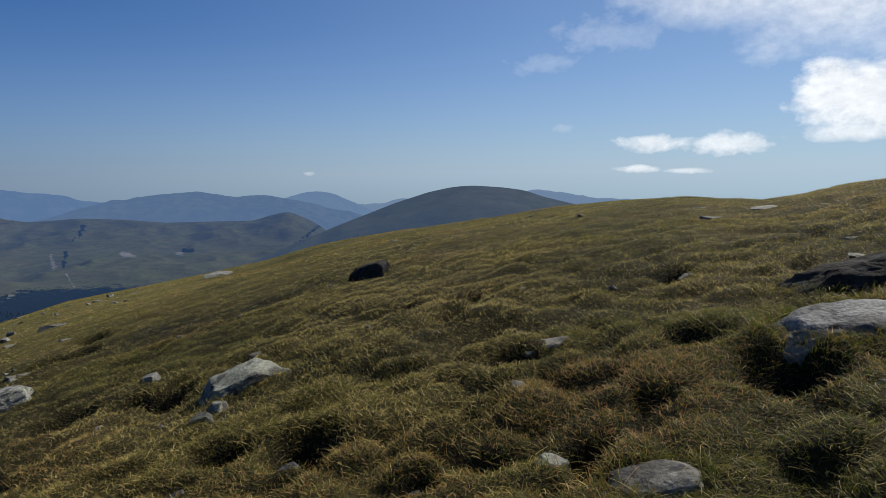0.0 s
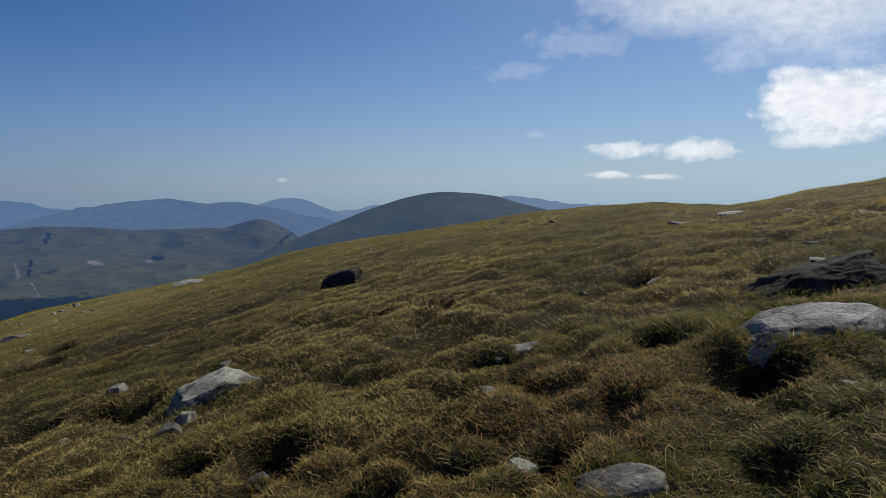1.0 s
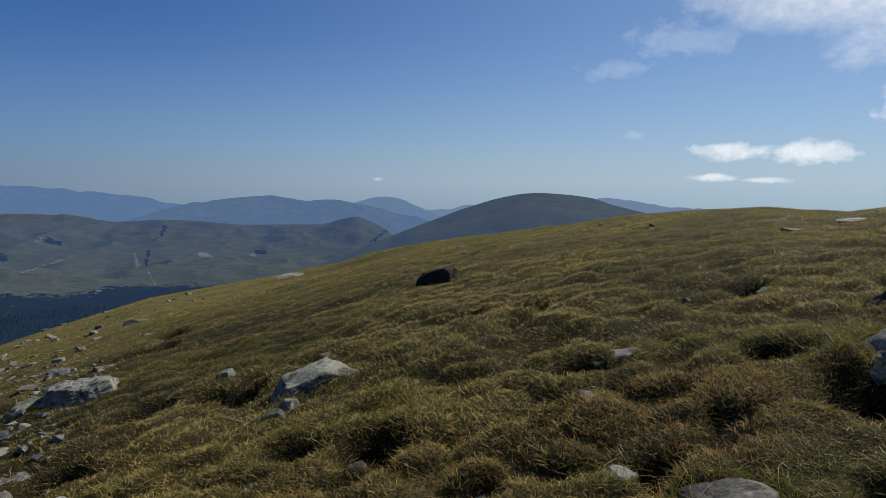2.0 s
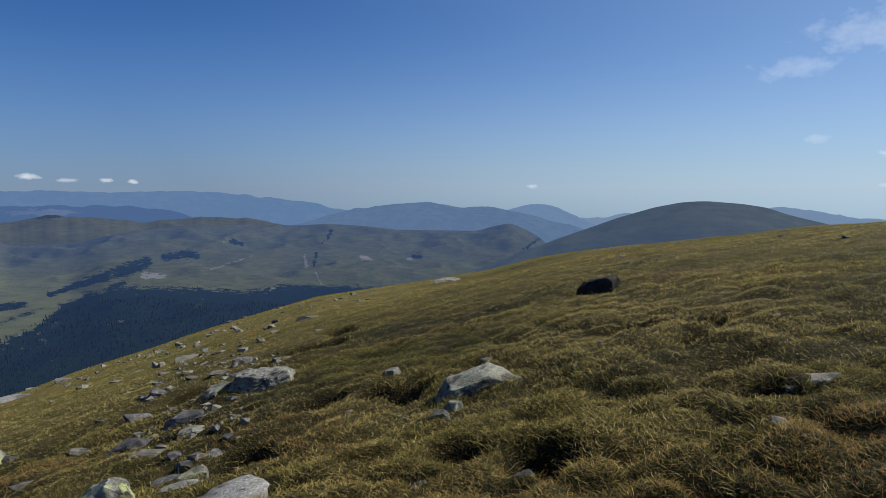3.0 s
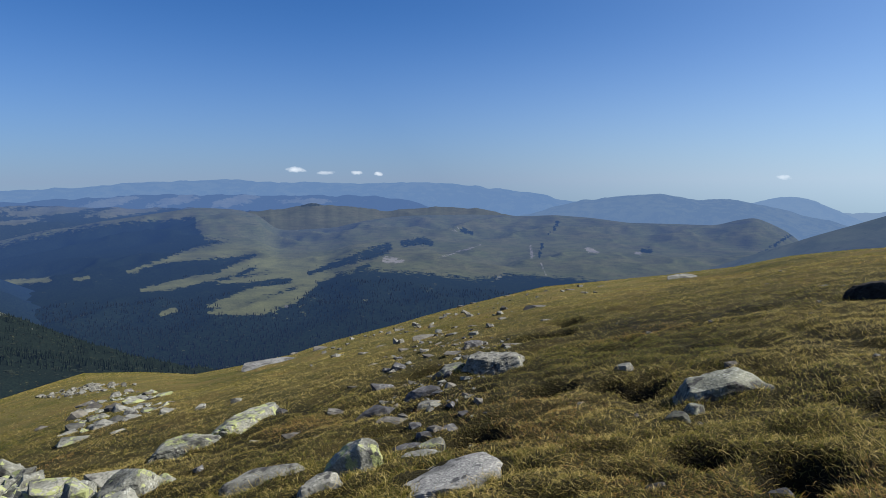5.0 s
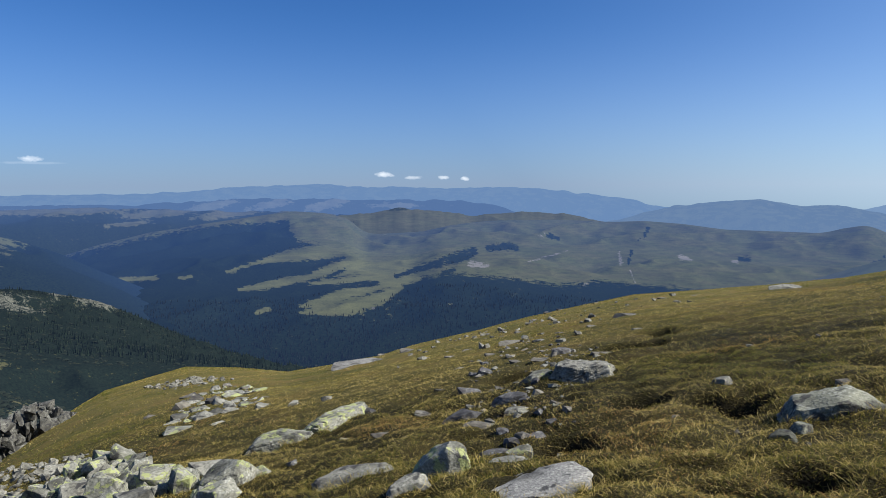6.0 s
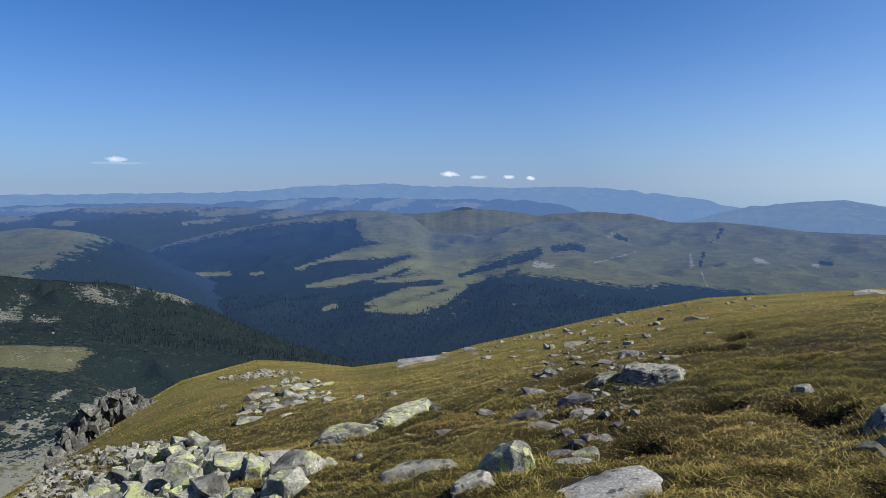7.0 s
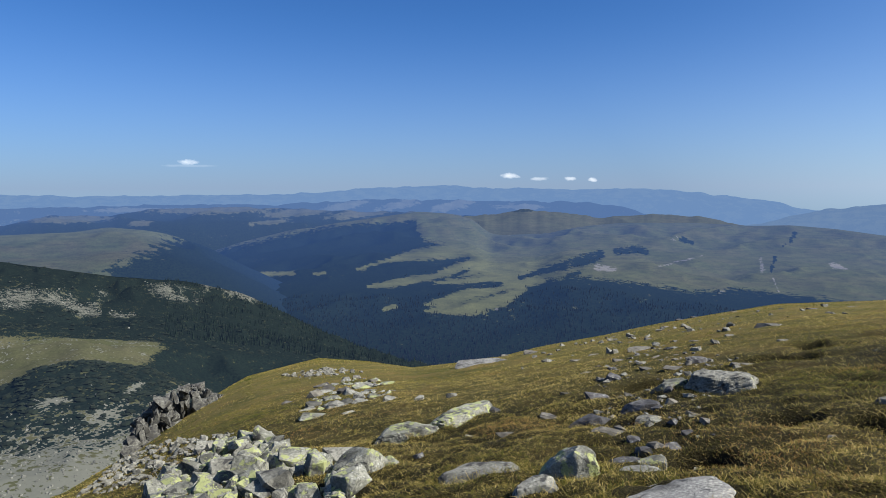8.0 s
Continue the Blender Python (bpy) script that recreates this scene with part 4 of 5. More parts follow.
ROCK_SETS.append((
    (-12.59, 4.81, 0.72, 0.14, "y"), (-13.11, 5.53, 0.51, 0.23, "g"), (-17.37, 6.91, 0.66, 0.2, "g"), (-15.66, 7.07, 0.55, 0.21, "g"),
    (-13.33, 6.18, 0.44, 0.16, "g"), (-15.13, 6.28, 0.44, 0.2, "y"), (-15.5, 7.48, 0.4, 0.18, "g"), (-14.02, 5.18, 0.45, 0.16, "g"),
    (-12.14, 5.29, 0.35, 0.12, "g"), (-13.88, 5.6, 0.35, 0.16, "g"), (-17.23, 5.87, 0.36, 0.13, "p"), (-15.93, 18.12, 0.3, 0.13, "p"),
    (-13.16, 15.64, 0.32, 0.11, "p"), (-22.06, 28.98, 0.51, 0.19, "d"), (-21.4, 29.24, 0.44, 0.16, "d"), (-16.37, 20.53, 0.37, 0.14, "p"),
    (-18.54, 28.25, 0.41, 0.15, "p")))
ROCK_SETS.append((
    (-9.27, 18.49, 0.32, 0.11, "p"), (-8.85, 18.22, 0.25, 0.09, "p")))


# rocks with a form of their own: x, y, yaw, length, width, height, top's lean along and across, look, seed, label
HEWN = (
    (-3.13, 3.66, 36, 0.86, 0.72, 0.07, 0.0, -0.10, "s", 81, "broad flat grey slab with dark lichen spots flush with turf"),
    (-4.35, 3.83, 30, 0.62, 0.36, 0.32, -0.62, -0.25, "Y", 72, "wedge-shaped rock with yellow-green lichen and a dark side"),
    (-5.21, 3.46, 52, 0.84, 0.46, 0.14, 0.10, -0.42, "g", 84, "grey slab tipped up out of the turf"),
    (-4.22, 3.3, 60, 0.36, 0.30, 0.14, -0.1, -0.35, "g", 85, "small grey block leaning on a lichened rock"),
    (-8.42, 5.50, 107, 1.70, 0.56, 0.25, -0.10, -0.25, "Y", 86, "long ridge of rock streaked with yellow-green lichen"),
    (-8.45, 6.02, 40, 0.40, 0.30, 0.1, 0.1, -0.3, "d", 87, "dark slaty block beside a long lichened ridge"),
    (-8.2, 4.45, 60, 1.05, 0.5, 0.26, -0.25, -0.38, "y", 88, "low sloping slab with lichened crest in grass"),
    (-6.85, 3.36, 45, 0.33, 0.24, 0.12, 0.1, -0.3, "Y", 89, "small block covered with yellow-green lichen"),
    (-6.92, 3.02, 52, 0.62, 0.52, 0.3, -0.35, -0.30, "y", 90, "large pointed block patched with yellow-green lichen"),
    (-5.90, 5.68, 30, 0.48, 0.34, 0.12, -0.2, -0.3, "B", 91, "dark bluish block lying in grass"),
    (-5.67, 6.32, 36, 0.50, 0.38, 0.13, 0.05, -0.10, "d", 92, "squared dark-sided block with a pale flat top"),
    (-5.13, 5.82, 20, 0.32, 0.26, 0.07, 0.2, -0.3, "g", 93, "small grey stone below a squared block"),
    (-5.32, 7.4, 34, 0.96, 0.62, 0.28, 0.26, -0.20, "g", 94, "large pale-topped rock with lichened dark side in grass"),
    (-5.98, 7.3, 60, 0.48, 0.40, 0.15, -0.1, -0.15, "y", 95, "dark-sided rock with green lichen beside a larger one"),
    (-1.8, 5.6, 44, 0.78, 0.46, 0.19, -0.2, -0.22, "m", 96, "lichen-mottled whaleback rock with steep dark end in grass"),
    (-1.87, 4.82, 20, 0.2, 0.16, 0.08, 0.0, -0.3, "m", 97, "small mossy stone at the foot of a larger rock"),
    (-1.83, 5.08, 75, 0.17, 0.14, 0.09, 0.2, -0.2, "m", 98, "small mossy stone at the foot of a larger rock"),
    (2.36, 3.80, -14, 0.84, 0.56, 0.16, 0.18, -0.34, "s", 57, "broad pale grey slab lying in the grass"),
    (2.86, 4.55, -10, 1.05, 0.46, 0.2, -0.05, 0.0, "k", 47, "boulder coloured black as if backlit, standing behind a pale slab"),
    (0.86, 2.63, -12, 0.42, 0.25, 0.06, 0.12, -0.2, "p", 58, "low pinkish-grey rock flush with the turf"),
    (0.48, 2.95, 30, 0.16, 0.13, 0.07, 0.3, -0.3, "Y", 59, "small stone with yellow-green lichen in grass"),
    (0.74, 4.62, -8, 0.34, 0.22, 0.045, -0.1, -0.1, "p", 60, "low pale stone sunk in the grass"),
    (-0.93, 3.62, 50, 0.22, 0.18, 0.08, -0.4, -0.3, "d", 62, "dark lichened stone in a hollow of the turf"),
    (-3.07, 6.62, 10, 0.21, 0.18, 0.09, 0.0, -0.1, "g", 63, "rounded grey stone beside a hollow in the grass"),
    (-3.86, 4.13, 30, 0.42, 0.24, 0.05, 0.0, -0.2, "g", 64, "low grey slab sunk in the turf"),
    (-4.23, 4.4, 15, 0.40, 0.20, 0.06, 0.1, -0.3, "d", 65, "dark low stone under grass"),
    (-4.03, 4.46, 40, 0.34, 0.22, 0.1, -0.2, -0.3, "y", 66, "stone with greenish lichen among tussocks"),
    (-1.20, 10.40, -5, 0.66, 0.40, 0.23, -0.1, 0.0, "k", 99, "near-black boulder alone on the grassy slope"))


def hewn_rock(x, y, yaw, long_, wide, high, lean, pitch, kind, seed, label):
    """A rock split along its own joints: tilted top, steep sides, chipped corners, thin ledges; its foot follows the slope and lies deep in the turf."""
    rnd = random.Random(seed)
    cuts = [(Vector((lean, pitch, 1)).normalized(), 0.94)]
    for ax in ((1, 0), (-1, 0), (0, 1), (0, -1)):
        cuts.append((Vector((ax[0] + rnd.uniform(-0.22, 0.22), ax[1] + rnd.uniform(-0.22, 0.22), rnd.uniform(0.0, 0.32))).normalized(), rnd.uniform(0.86, 1.0)))
    for _ in range(9):
        a_ = rnd.uniform(0, 2 * math.pi)
        cuts.append((Vector((math.cos(a_), math.sin(a_), rnd.uniform(0.1, 1.1))).normalized(), rnd.uniform(0.92, 1.14)))
    bm = bmesh.new()
    bmesh.ops.create_icosphere(bm, subdivisions=4 if long_ < 0.3 else 5 if long_ < 0.9 else 6, radius=1)
    off = Vector((rnd.uniform(0, 50), rnd.uniform(0, 50), rnd.uniform(0, 50)))
    strata = Vector((rnd.gauss(0, 0.35), rnd.gauss(0, 0.35), 1)).normalized()
    half = Vector((long_ / 2, wide / 2, high))
    e_ = 0.2
    gx = float(smooth_hill(x + e_, y) - smooth_hill(x - e_, y)) / (2 * e_)
    gy = float(smooth_hill(x, y + e_) - smooth_hill(x, y - e_)) / (2 * e_)
    c, s_ = math.cos(radians(yaw)), math.sin(radians(yaw))
    sx, sy = gx * c + gy * s_, -gx * s_ + gy * c
    for v in bm.verts:
        n = v.co.normalized()
        r = 1.35
        for cut, d in cuts:
            q = n.dot(cut)
            if q > 0.04:
                r = min(r, d / q)
        p = Vector((n.x * r * half.x, n.y * r * half.y, n.z * r * half.z))
        k = (p + off).dot(strata) / 0.05 + 1.2 * noise.noise(p * 5 + off)
        ledge = abs((k % 1.0) - 0.5) * 2
        rough = 0.09 * noise.noise(p * 4 + off) + 0.05 * noise.noise(p * 11 + off) + 0.028 * noise.noise(p * 27 + off) - 0.022 * max(0.0, ledge - 0.7) / 0.3
        chip = noise.noise(p * 7 + off * 2)
        rough -= 0.10 * max(0.0, chip - 0.35)
        p *= 1 + rough
        if p.z < 0:
            p.z = p.z * 0.7 - 0.1
        v.co = p
    crest = high / max(v.co.z for v in bm.verts)
    for v in bm.verts:
        v.co.z = (v.co.z * crest if v.co.z > 0 else v.co.z) + sx * v.co.x + sy * v.co.y
    for f in bm.faces:
        f.smooth = True
    name = "boulder" if long_ > 0.3 else "stone"
    me = bpy.data.meshes.new(name)
    bm.to_mesh(me)
    bm.free()
    me.set_sharp_from_angle(angle=radians(30))
    me.materials.append(ROCK[kind])
    ob = new(name, me)
    q = np.arange(8) * math.pi / 4
    z = min(float(hill(np.array([x]), np.array([y]))[0]), float(hill(x + np.cos(q) * 0.45 * long_, y + np.sin(q) * 0.45 * long_).mean())) - 0.015
    ob.matrix_world = pose(x, y, z, 0, 0, yaw)
    OVALS.append((x, y, c, s_, long_ * 0.47, wide * 0.47))
    for k in (-0.3, 0.0, 0.3):
        FOOTPRINTS.append((x + c * k * long_, y + s_ * k * long_, 0.38 * wide))
    tagged(ob, label, "rock")


def inside(poly, x, y):
    hit = False
    for (x0, y0), (x1, y1) in zip(poly, poly[1:] + poly[:1]):
        if (y0 > y) != (y1 > y) and x < x0 + (y - y0) * (x1 - x0) / (y1 - y0):
            hit = not hit
    return hit


STONES = {}


def small_stone(x, y, size, kind, group, rnd, flat=0.6, name="stone", lift=0.0):
    """A loose stone; alike stones share their mesh."""
    key = (kind, name, rnd.randrange(9))
    if name == "stone" and any((x - fx) ** 2 + (y - fy) ** 2 < (fr + 0.3 * size) ** 2 for fx, fy, fr in FOOTPRINTS):
        return
    unit = 0.15 if name == "boulder" else 0.07
    if key not in STONES:
        bm = block_shape(300 + 11 * key[2] + len(STONES), name == "boulder")
        bmesh.ops.scale(bm, vec=(unit, unit, unit), verts=bm.verts)
        me = bpy.data.meshes.new(name)
        bm.to_mesh(me)
        bm.free()
        me.materials.append(ROCK[kind])
        STONES[key] = me
    ob = new(name, STONES[key])
    z = float(hill(np.array([x]), np.array([y]))[0])
    ob.matrix_world = pose(x, y, z + size * (lift - 0.04), rnd.uniform(-18, 18), rnd.uniform(-18, 18), rnd.uniform(0, 360)) @ Matrix.Diagonal(
        (size * 0.5 / unit, size * 0.5 / unit * rnd.uniform(0.6, 1), size * 0.5 / unit * flat * rnd.uniform(0.7, 1.2), 1))
    FOOTPRINTS.append((x, y, size * 0.36))
    tagged(ob, LABELS[kind], "rock", group)


def scatter(poly, count, small, large, kinds, group, seed, flat=0.6, lift=0.0, name="stone"):
    rnd = random.Random(seed)
    xs, ys = [q[0] for q in poly], [q[1] for q in poly]
    made = 0
    while made < count:
        x, y = rnd.uniform(min(xs), max(xs)), rnd.uniform(min(ys), max(ys))
        if inside(poly, x, y):
            size = small + (large - small) * rnd.random() ** 2
            small_stone(x, y, size, rnd.choice(kinds), group, rnd, flat, name, lift * rnd.random())
            made += 1


def rubble(name, poly, count, small, large, label, seed):
    """Many loose stones as one stretch of rubble."""
    rnd = random.Random(seed)
    xs, ys = [q[0] for q in poly], [q[1] for q in poly]
    kinds = []
    for k in range(12):
        bm = block_shape(900 + k, False)
        bm.verts.index_update()
        kinds.append((np.array([v.co[:] for v in bm.verts]), np.array([[v.index for v in f.verts] for f in bm.faces])))
        bm.free()
    verts, faces, start, made = [], [], 0, 0
    while made < count:
        x, y = rnd.uniform(min(xs), max(xs)), rnd.uniform(min(ys), max(ys))
        if not inside(poly, x, y):
            continue
        made += 1
        co, tri = rnd.choice(kinds)
        size = small + (large - small) * rnd.random() ** 2
        turn = np.array(Euler((rnd.uniform(-0.4, 0.4), rnd.uniform(-0.4, 0.4), rnd.uniform(0, 6.28))).to_matrix())
        z = float(hill(np.array([x]), np.array([y]))[0])
        verts.append((co * np.array((0.5, rnd.uniform(0.3, 0.5), rnd.uniform(0.18, 0.4)))) @ turn.T * size + np.array((x, y, z + size * 0.12)))
        faces.append(tri + start)
        start += len(co)
        FOOTPRINTS.append((x, y, size * 0.36))
    tagged(mesh_object(name, np.concatenate(verts), np.concatenate(faces), ROCK["r"], smooth=False), label, "rubble", kind="stuff")


def build_rocks():
    for rows in ROCK_SETS:
        for x, y, w, h, kind in rows:
            big = w > 0.45
            place_rock("boulder" if big else "stone", x, y, w, h, kind, LABELS[kind], "" if big else "stones in the grass", detail=5 if w > 0.45 and math.hypot(x, y) < 7.5 else 4 if w > 0.16 else 3,
                       angular=x < -1.7 or kind in "pd" or w < 0.3)
    for row in HEWN:
        hewn_rock(*row)
    # a tumble of lichened blocks, and the stony bands across the slope
    scatter([(-10.1, 1.3), (-11.3, 1.7), (-12.5, 3.0), (-11.8, 3.5), (-9.0, 3.1), (-8.4, 3.4), (-7.0, 3.3), (-6.5, 2.8), (-5.6, 2.6), (-6.2, 1.9), (-8.4, 1.0)], 190, 0.14, 0.5, "YYyyg", "tumbled lichened blocks", 5, 0.75, 0.3, "boulder")
    scatter([(-18.0, 6.8), (-19.3, 7.5), (-21.5, 10.2), (-15.2, 8.1), (-13.5, 7.0), (-13.4, 5.7), (-12.2, 4.6)], 100, 0.12, 0.6, "yYgp", "stony band on the slope", 6, 0.5, 0.02)
    rubble("rubble", [(-15.3, 0.6), (-22.6, 2.2), (-22.6, 3.1), (-15.1, 3.2), (-13.9, 3.5), (-12.5, 2.8), (-11.0, 1.5)], 620, 0.04, 0.24, "pale broken rubble strewn down the slope", 7)
    scatter([(-7.2, 7.0), (-10.4, 10.8), (-11.3, 14.3), (-6.4, 10.0), (-5.0, 7.9), (-5.0, 6.1)], 130, 0.04, 0.2, "ppgd", "stones in the worn turf", 8)
    scatter([(-4.2, 4.6), (-6.6, 6.2), (-5.4, 7.2), (-3.2, 4.4)], 60, 0.05, 0.22, "pgdy", "stones in the worn turf", 9)
    rubble("rubble", [(-34.4, 11.6), (-32.0, 13.0), (-24.4, 11.7), (-24.1, 9.3)], 170, 0.06, 0.34, "pale stones scattered along the far brow", 10)
    rubble("rubble", [(-14.2, 11.1), (-22, 20), (-12, 24), (-7.9, 9.6)], 80, 0.08, 0.3, "small pale stones strewn along the grassy brow", 11)
    scatter([(-2, 4), (-9, 20), (8, 14), (2.5, 3.2)], 30, 0.04, 0.14, "pgd", "stones in the grass", 12)


def build_outcrop():
    """A broken crag below the brow: one thing, each buttress and pinnacle a part."""
    a0, r0 = radians(80), 35.0
    base = (-math.sin(a0) * r0, math.cos(a0) * r0, EYE + r0 * math.tan(radians(-22)))
    crag = new("rock_outcrop")
    crag.location = base
    tagged(crag, "broken grey crag of upright buttresses below the grassy brow", "outcrop")
    rnd = random.Random(17)
    tops = [block_shape(700 + k, False) for k in range(30)]
    count = 240
    for i in range(count):
        k = (i + rnd.random()) / count
        az, r = 83.6 - 7.6 * k, 28.0 + 8.0 * k + rnd.uniform(-2.2, 2.0)
        high = float(np.interp(az, (75.6, 76.7, 77.7, 78.5, 79.1, 80.0, 80.6, 81.3, 81.9, 82.6, 83.3), (-16.86, -16.83, -16.02, -15.76, -15.87, -16.12, -16.30, -16.57, -17.18, -17.85, -19.02)))
        low = float(np.interp(az, (75.6, 76.7, 78.1, 80.1, 81.8, 83.3), (-17.30, -17.50, -17.66, -18.88, -19.49, -19.93))) - 0.5
        at = high + (low - high) * rnd.random() ** 1.3
        a_ = radians(az)
        # broken upright blocks, larger towards the foot, some leaning out as pinnacles
        tall, w = rnd.uniform(0.3, 0.85) * (0.75 + 0.5 * (high - at) / max(high - low, 0.1)), rnd.choice((0.16, 0.22, 0.3, 0.5)) * rnd.uniform(0.8, 1.2)
        bm = rnd.choice(tops).copy()
        bmesh.ops.scale(bm, vec=(w * 0.55, w * 0.7, tall * 0.6), verts=bm.verts)
        me = bpy.data.meshes.new("buttress")
        bm.to_mesh(me)
        bm.free()
        me.materials.append(ROCK["o"])
        ob = new("pinnacle" if at > high - 0.35 and rnd.random() < 0.5 else "buttress", me)
        ob.parent = crag
        x, y, zt = -math.sin(a_) * r, math.cos(a_) * r, EYE + r * math.tan(radians(at))
        ob.matrix_local = pose(x - base[0], y - base[1], zt - tall * 0.45 - base[2], rnd.uniform(-22, 22), rnd.uniform(-22, 22), az + rnd.uniform(-70, 70))
    for bm in tops:
        bm.free()


# ---- woods and scrub ----
def on_strip(strip, count, rng, wanted):
    """Random places on a stretch of land where wanted holds."""
    az, el, x, y, z, wood = strip
    n, m = z.shape
    i, j = rng.integers(0, n - 1, count), rng.integers(0, m - 1, count)
    ok = wanted(az[i, j], el[i, j], np.hypot(x[i, j], y[i, j]), wood[i, j])
    i, j = i[ok], j[ok]
    u, v = rng.random(len(i)), rng.random(len(i))

    def at(q):
        return (q[i, j] * (1 - u) + q[i + 1, j] * u) * (1 - v) + (q[i, j + 1] * (1 - u) + q[i + 1, j + 1] * u) * v
    return at(x), at(y), at(z)


def conifers(name, x, y, z, height, rng, mat, label):
    """Slim spruces of two ragged tiers each."""
    n, sides = len(x), 6
    h = height * rng.uniform(0.6, 1.25, n)
    ang = np.arange(sides) * 2 * math.pi / sides
    rows = []
    for low, high, rad in ((0.04, 0.66, 0.17), (0.42, 1.0, 0.11)):
        turn = rng.uniform(0, 6.28, n)
        for k in range(sides):
            rr = h * rad * rng.uniform(0.6, 1.25, n)
            rows.append(np.stack([x + rr * np.cos(ang[k] + turn), y + rr * np.sin(ang[k] + turn), z + h * (low + rng.uniform(-0.05, 0.05, n))], 1))
        rows.append(np.stack([x, y, z + h * high], 1))
    m = len(rows)
    verts = np.stack(rows, 1).reshape(-1, 3)
    base = (np.arange(n) * m)[:, None]
    tris = [base + np.array([[t * (sides + 1) + k, t * (sides + 1) + (k + 1) % sides, t * (sides + 1) + sides]]) for t in (0, 1) for k in range(sides)]
    tagged(mesh_object(name, verts, np.concatenate(tris), mat, smooth=False), label, "forest", kind="stuff")


def scrub(name, x, y, z, size, rng, mat, label):
    """Low spreading dwarf pine: ragged cushions of many tufts."""
    n, sides = len(x), 6
    s = size * rng.uniform(0.3, 1.0, n) ** 1.5 * 1.6
    flat = rng.uniform(0.3, 0.55, n)
    rows = []
    for rad, up in ((1.0, -0.25), (0.95, 0.4), (0.55, 0.85)):
        turn = rng.uniform(0, 6.28, n)
        for k in range(sides):
            a_ = k * 2 * math.pi / sides + turn * (rad == 1.0)
            rr = s * rad * rng.uniform(0.7, 1.2, n)
            rows.append(np.stack([x + rr * np.cos(a_), y + rr * np.sin(a_), z + s * flat * (up + rng.uniform(-0.12, 0.2, n))], 1))
    rows.append(np.stack([x, y, z + s * flat], 1))
    m = len(rows)
    verts = np.stack(rows, 1).reshape(-1, 3)
    base = (np.arange(n) * m)[:, None]
    tris = []
    for k in range(sides):
        q = (k + 1) % sides
        for o in (0, sides):
            tris += [base + np.array([[o + k, o + q, o + sides + q]]), base + np.array([[o + k, o + sides + q, o + sides + k]])]
        tris.append(base + np.array([[2 * sides + k, 2 * sides + q, 3 * sides]]))
    tagged(mesh_object(name, verts, np.concatenate(tris), mat, smooth=False), label, "scrub", kind="stuff")


def loose_boulders(name, x, y, z, size, rng, mat, label):
    """Far boulders of a scree, six-cornered and tipped at random."""
    n = len(x)
    s = size * rng.uniform(0.25, 1.0, n) ** 2 + 0.12 * size
    turn = rng.uniform(0, 6.28, n)
    rows = []
    for k in range(5):
        a_ = turn + k * 2 * math.pi / 5
        rr = s * rng.uniform(0.6, 1.2, n)
        rows.append(np.stack([x + rr * np.cos(a_), y + rr * np.sin(a_), z - 0.2 * s], 1))
        rr = rr * rng.uniform(0.4, 0.95, n)
        rows.append(np.stack([x + rr * np.cos(a_), y + rr * np.sin(a_), z + s * rng.uniform(0.3, 0.9, n)], 1))
    base = (np.arange(n) * 10)[:, None]
    tris = []
    for k in range(5):
        p, q = 2 * k, 2 * ((k + 1) % 5)
        tris += [base + np.array([[p, q, q + 1]]), base + np.array([[p, q + 1, p + 1]])]
    tris += [base + np.array([[1, 3, 5]]), base + np.array([[1, 5, 7]]), base + np.array([[1, 7, 9]])]
    tagged(mesh_object(name, np.stack(rows, 1).reshape(-1, 3), np.concatenate(tris), mat, smooth=False), label, "scree", kind="stuff")


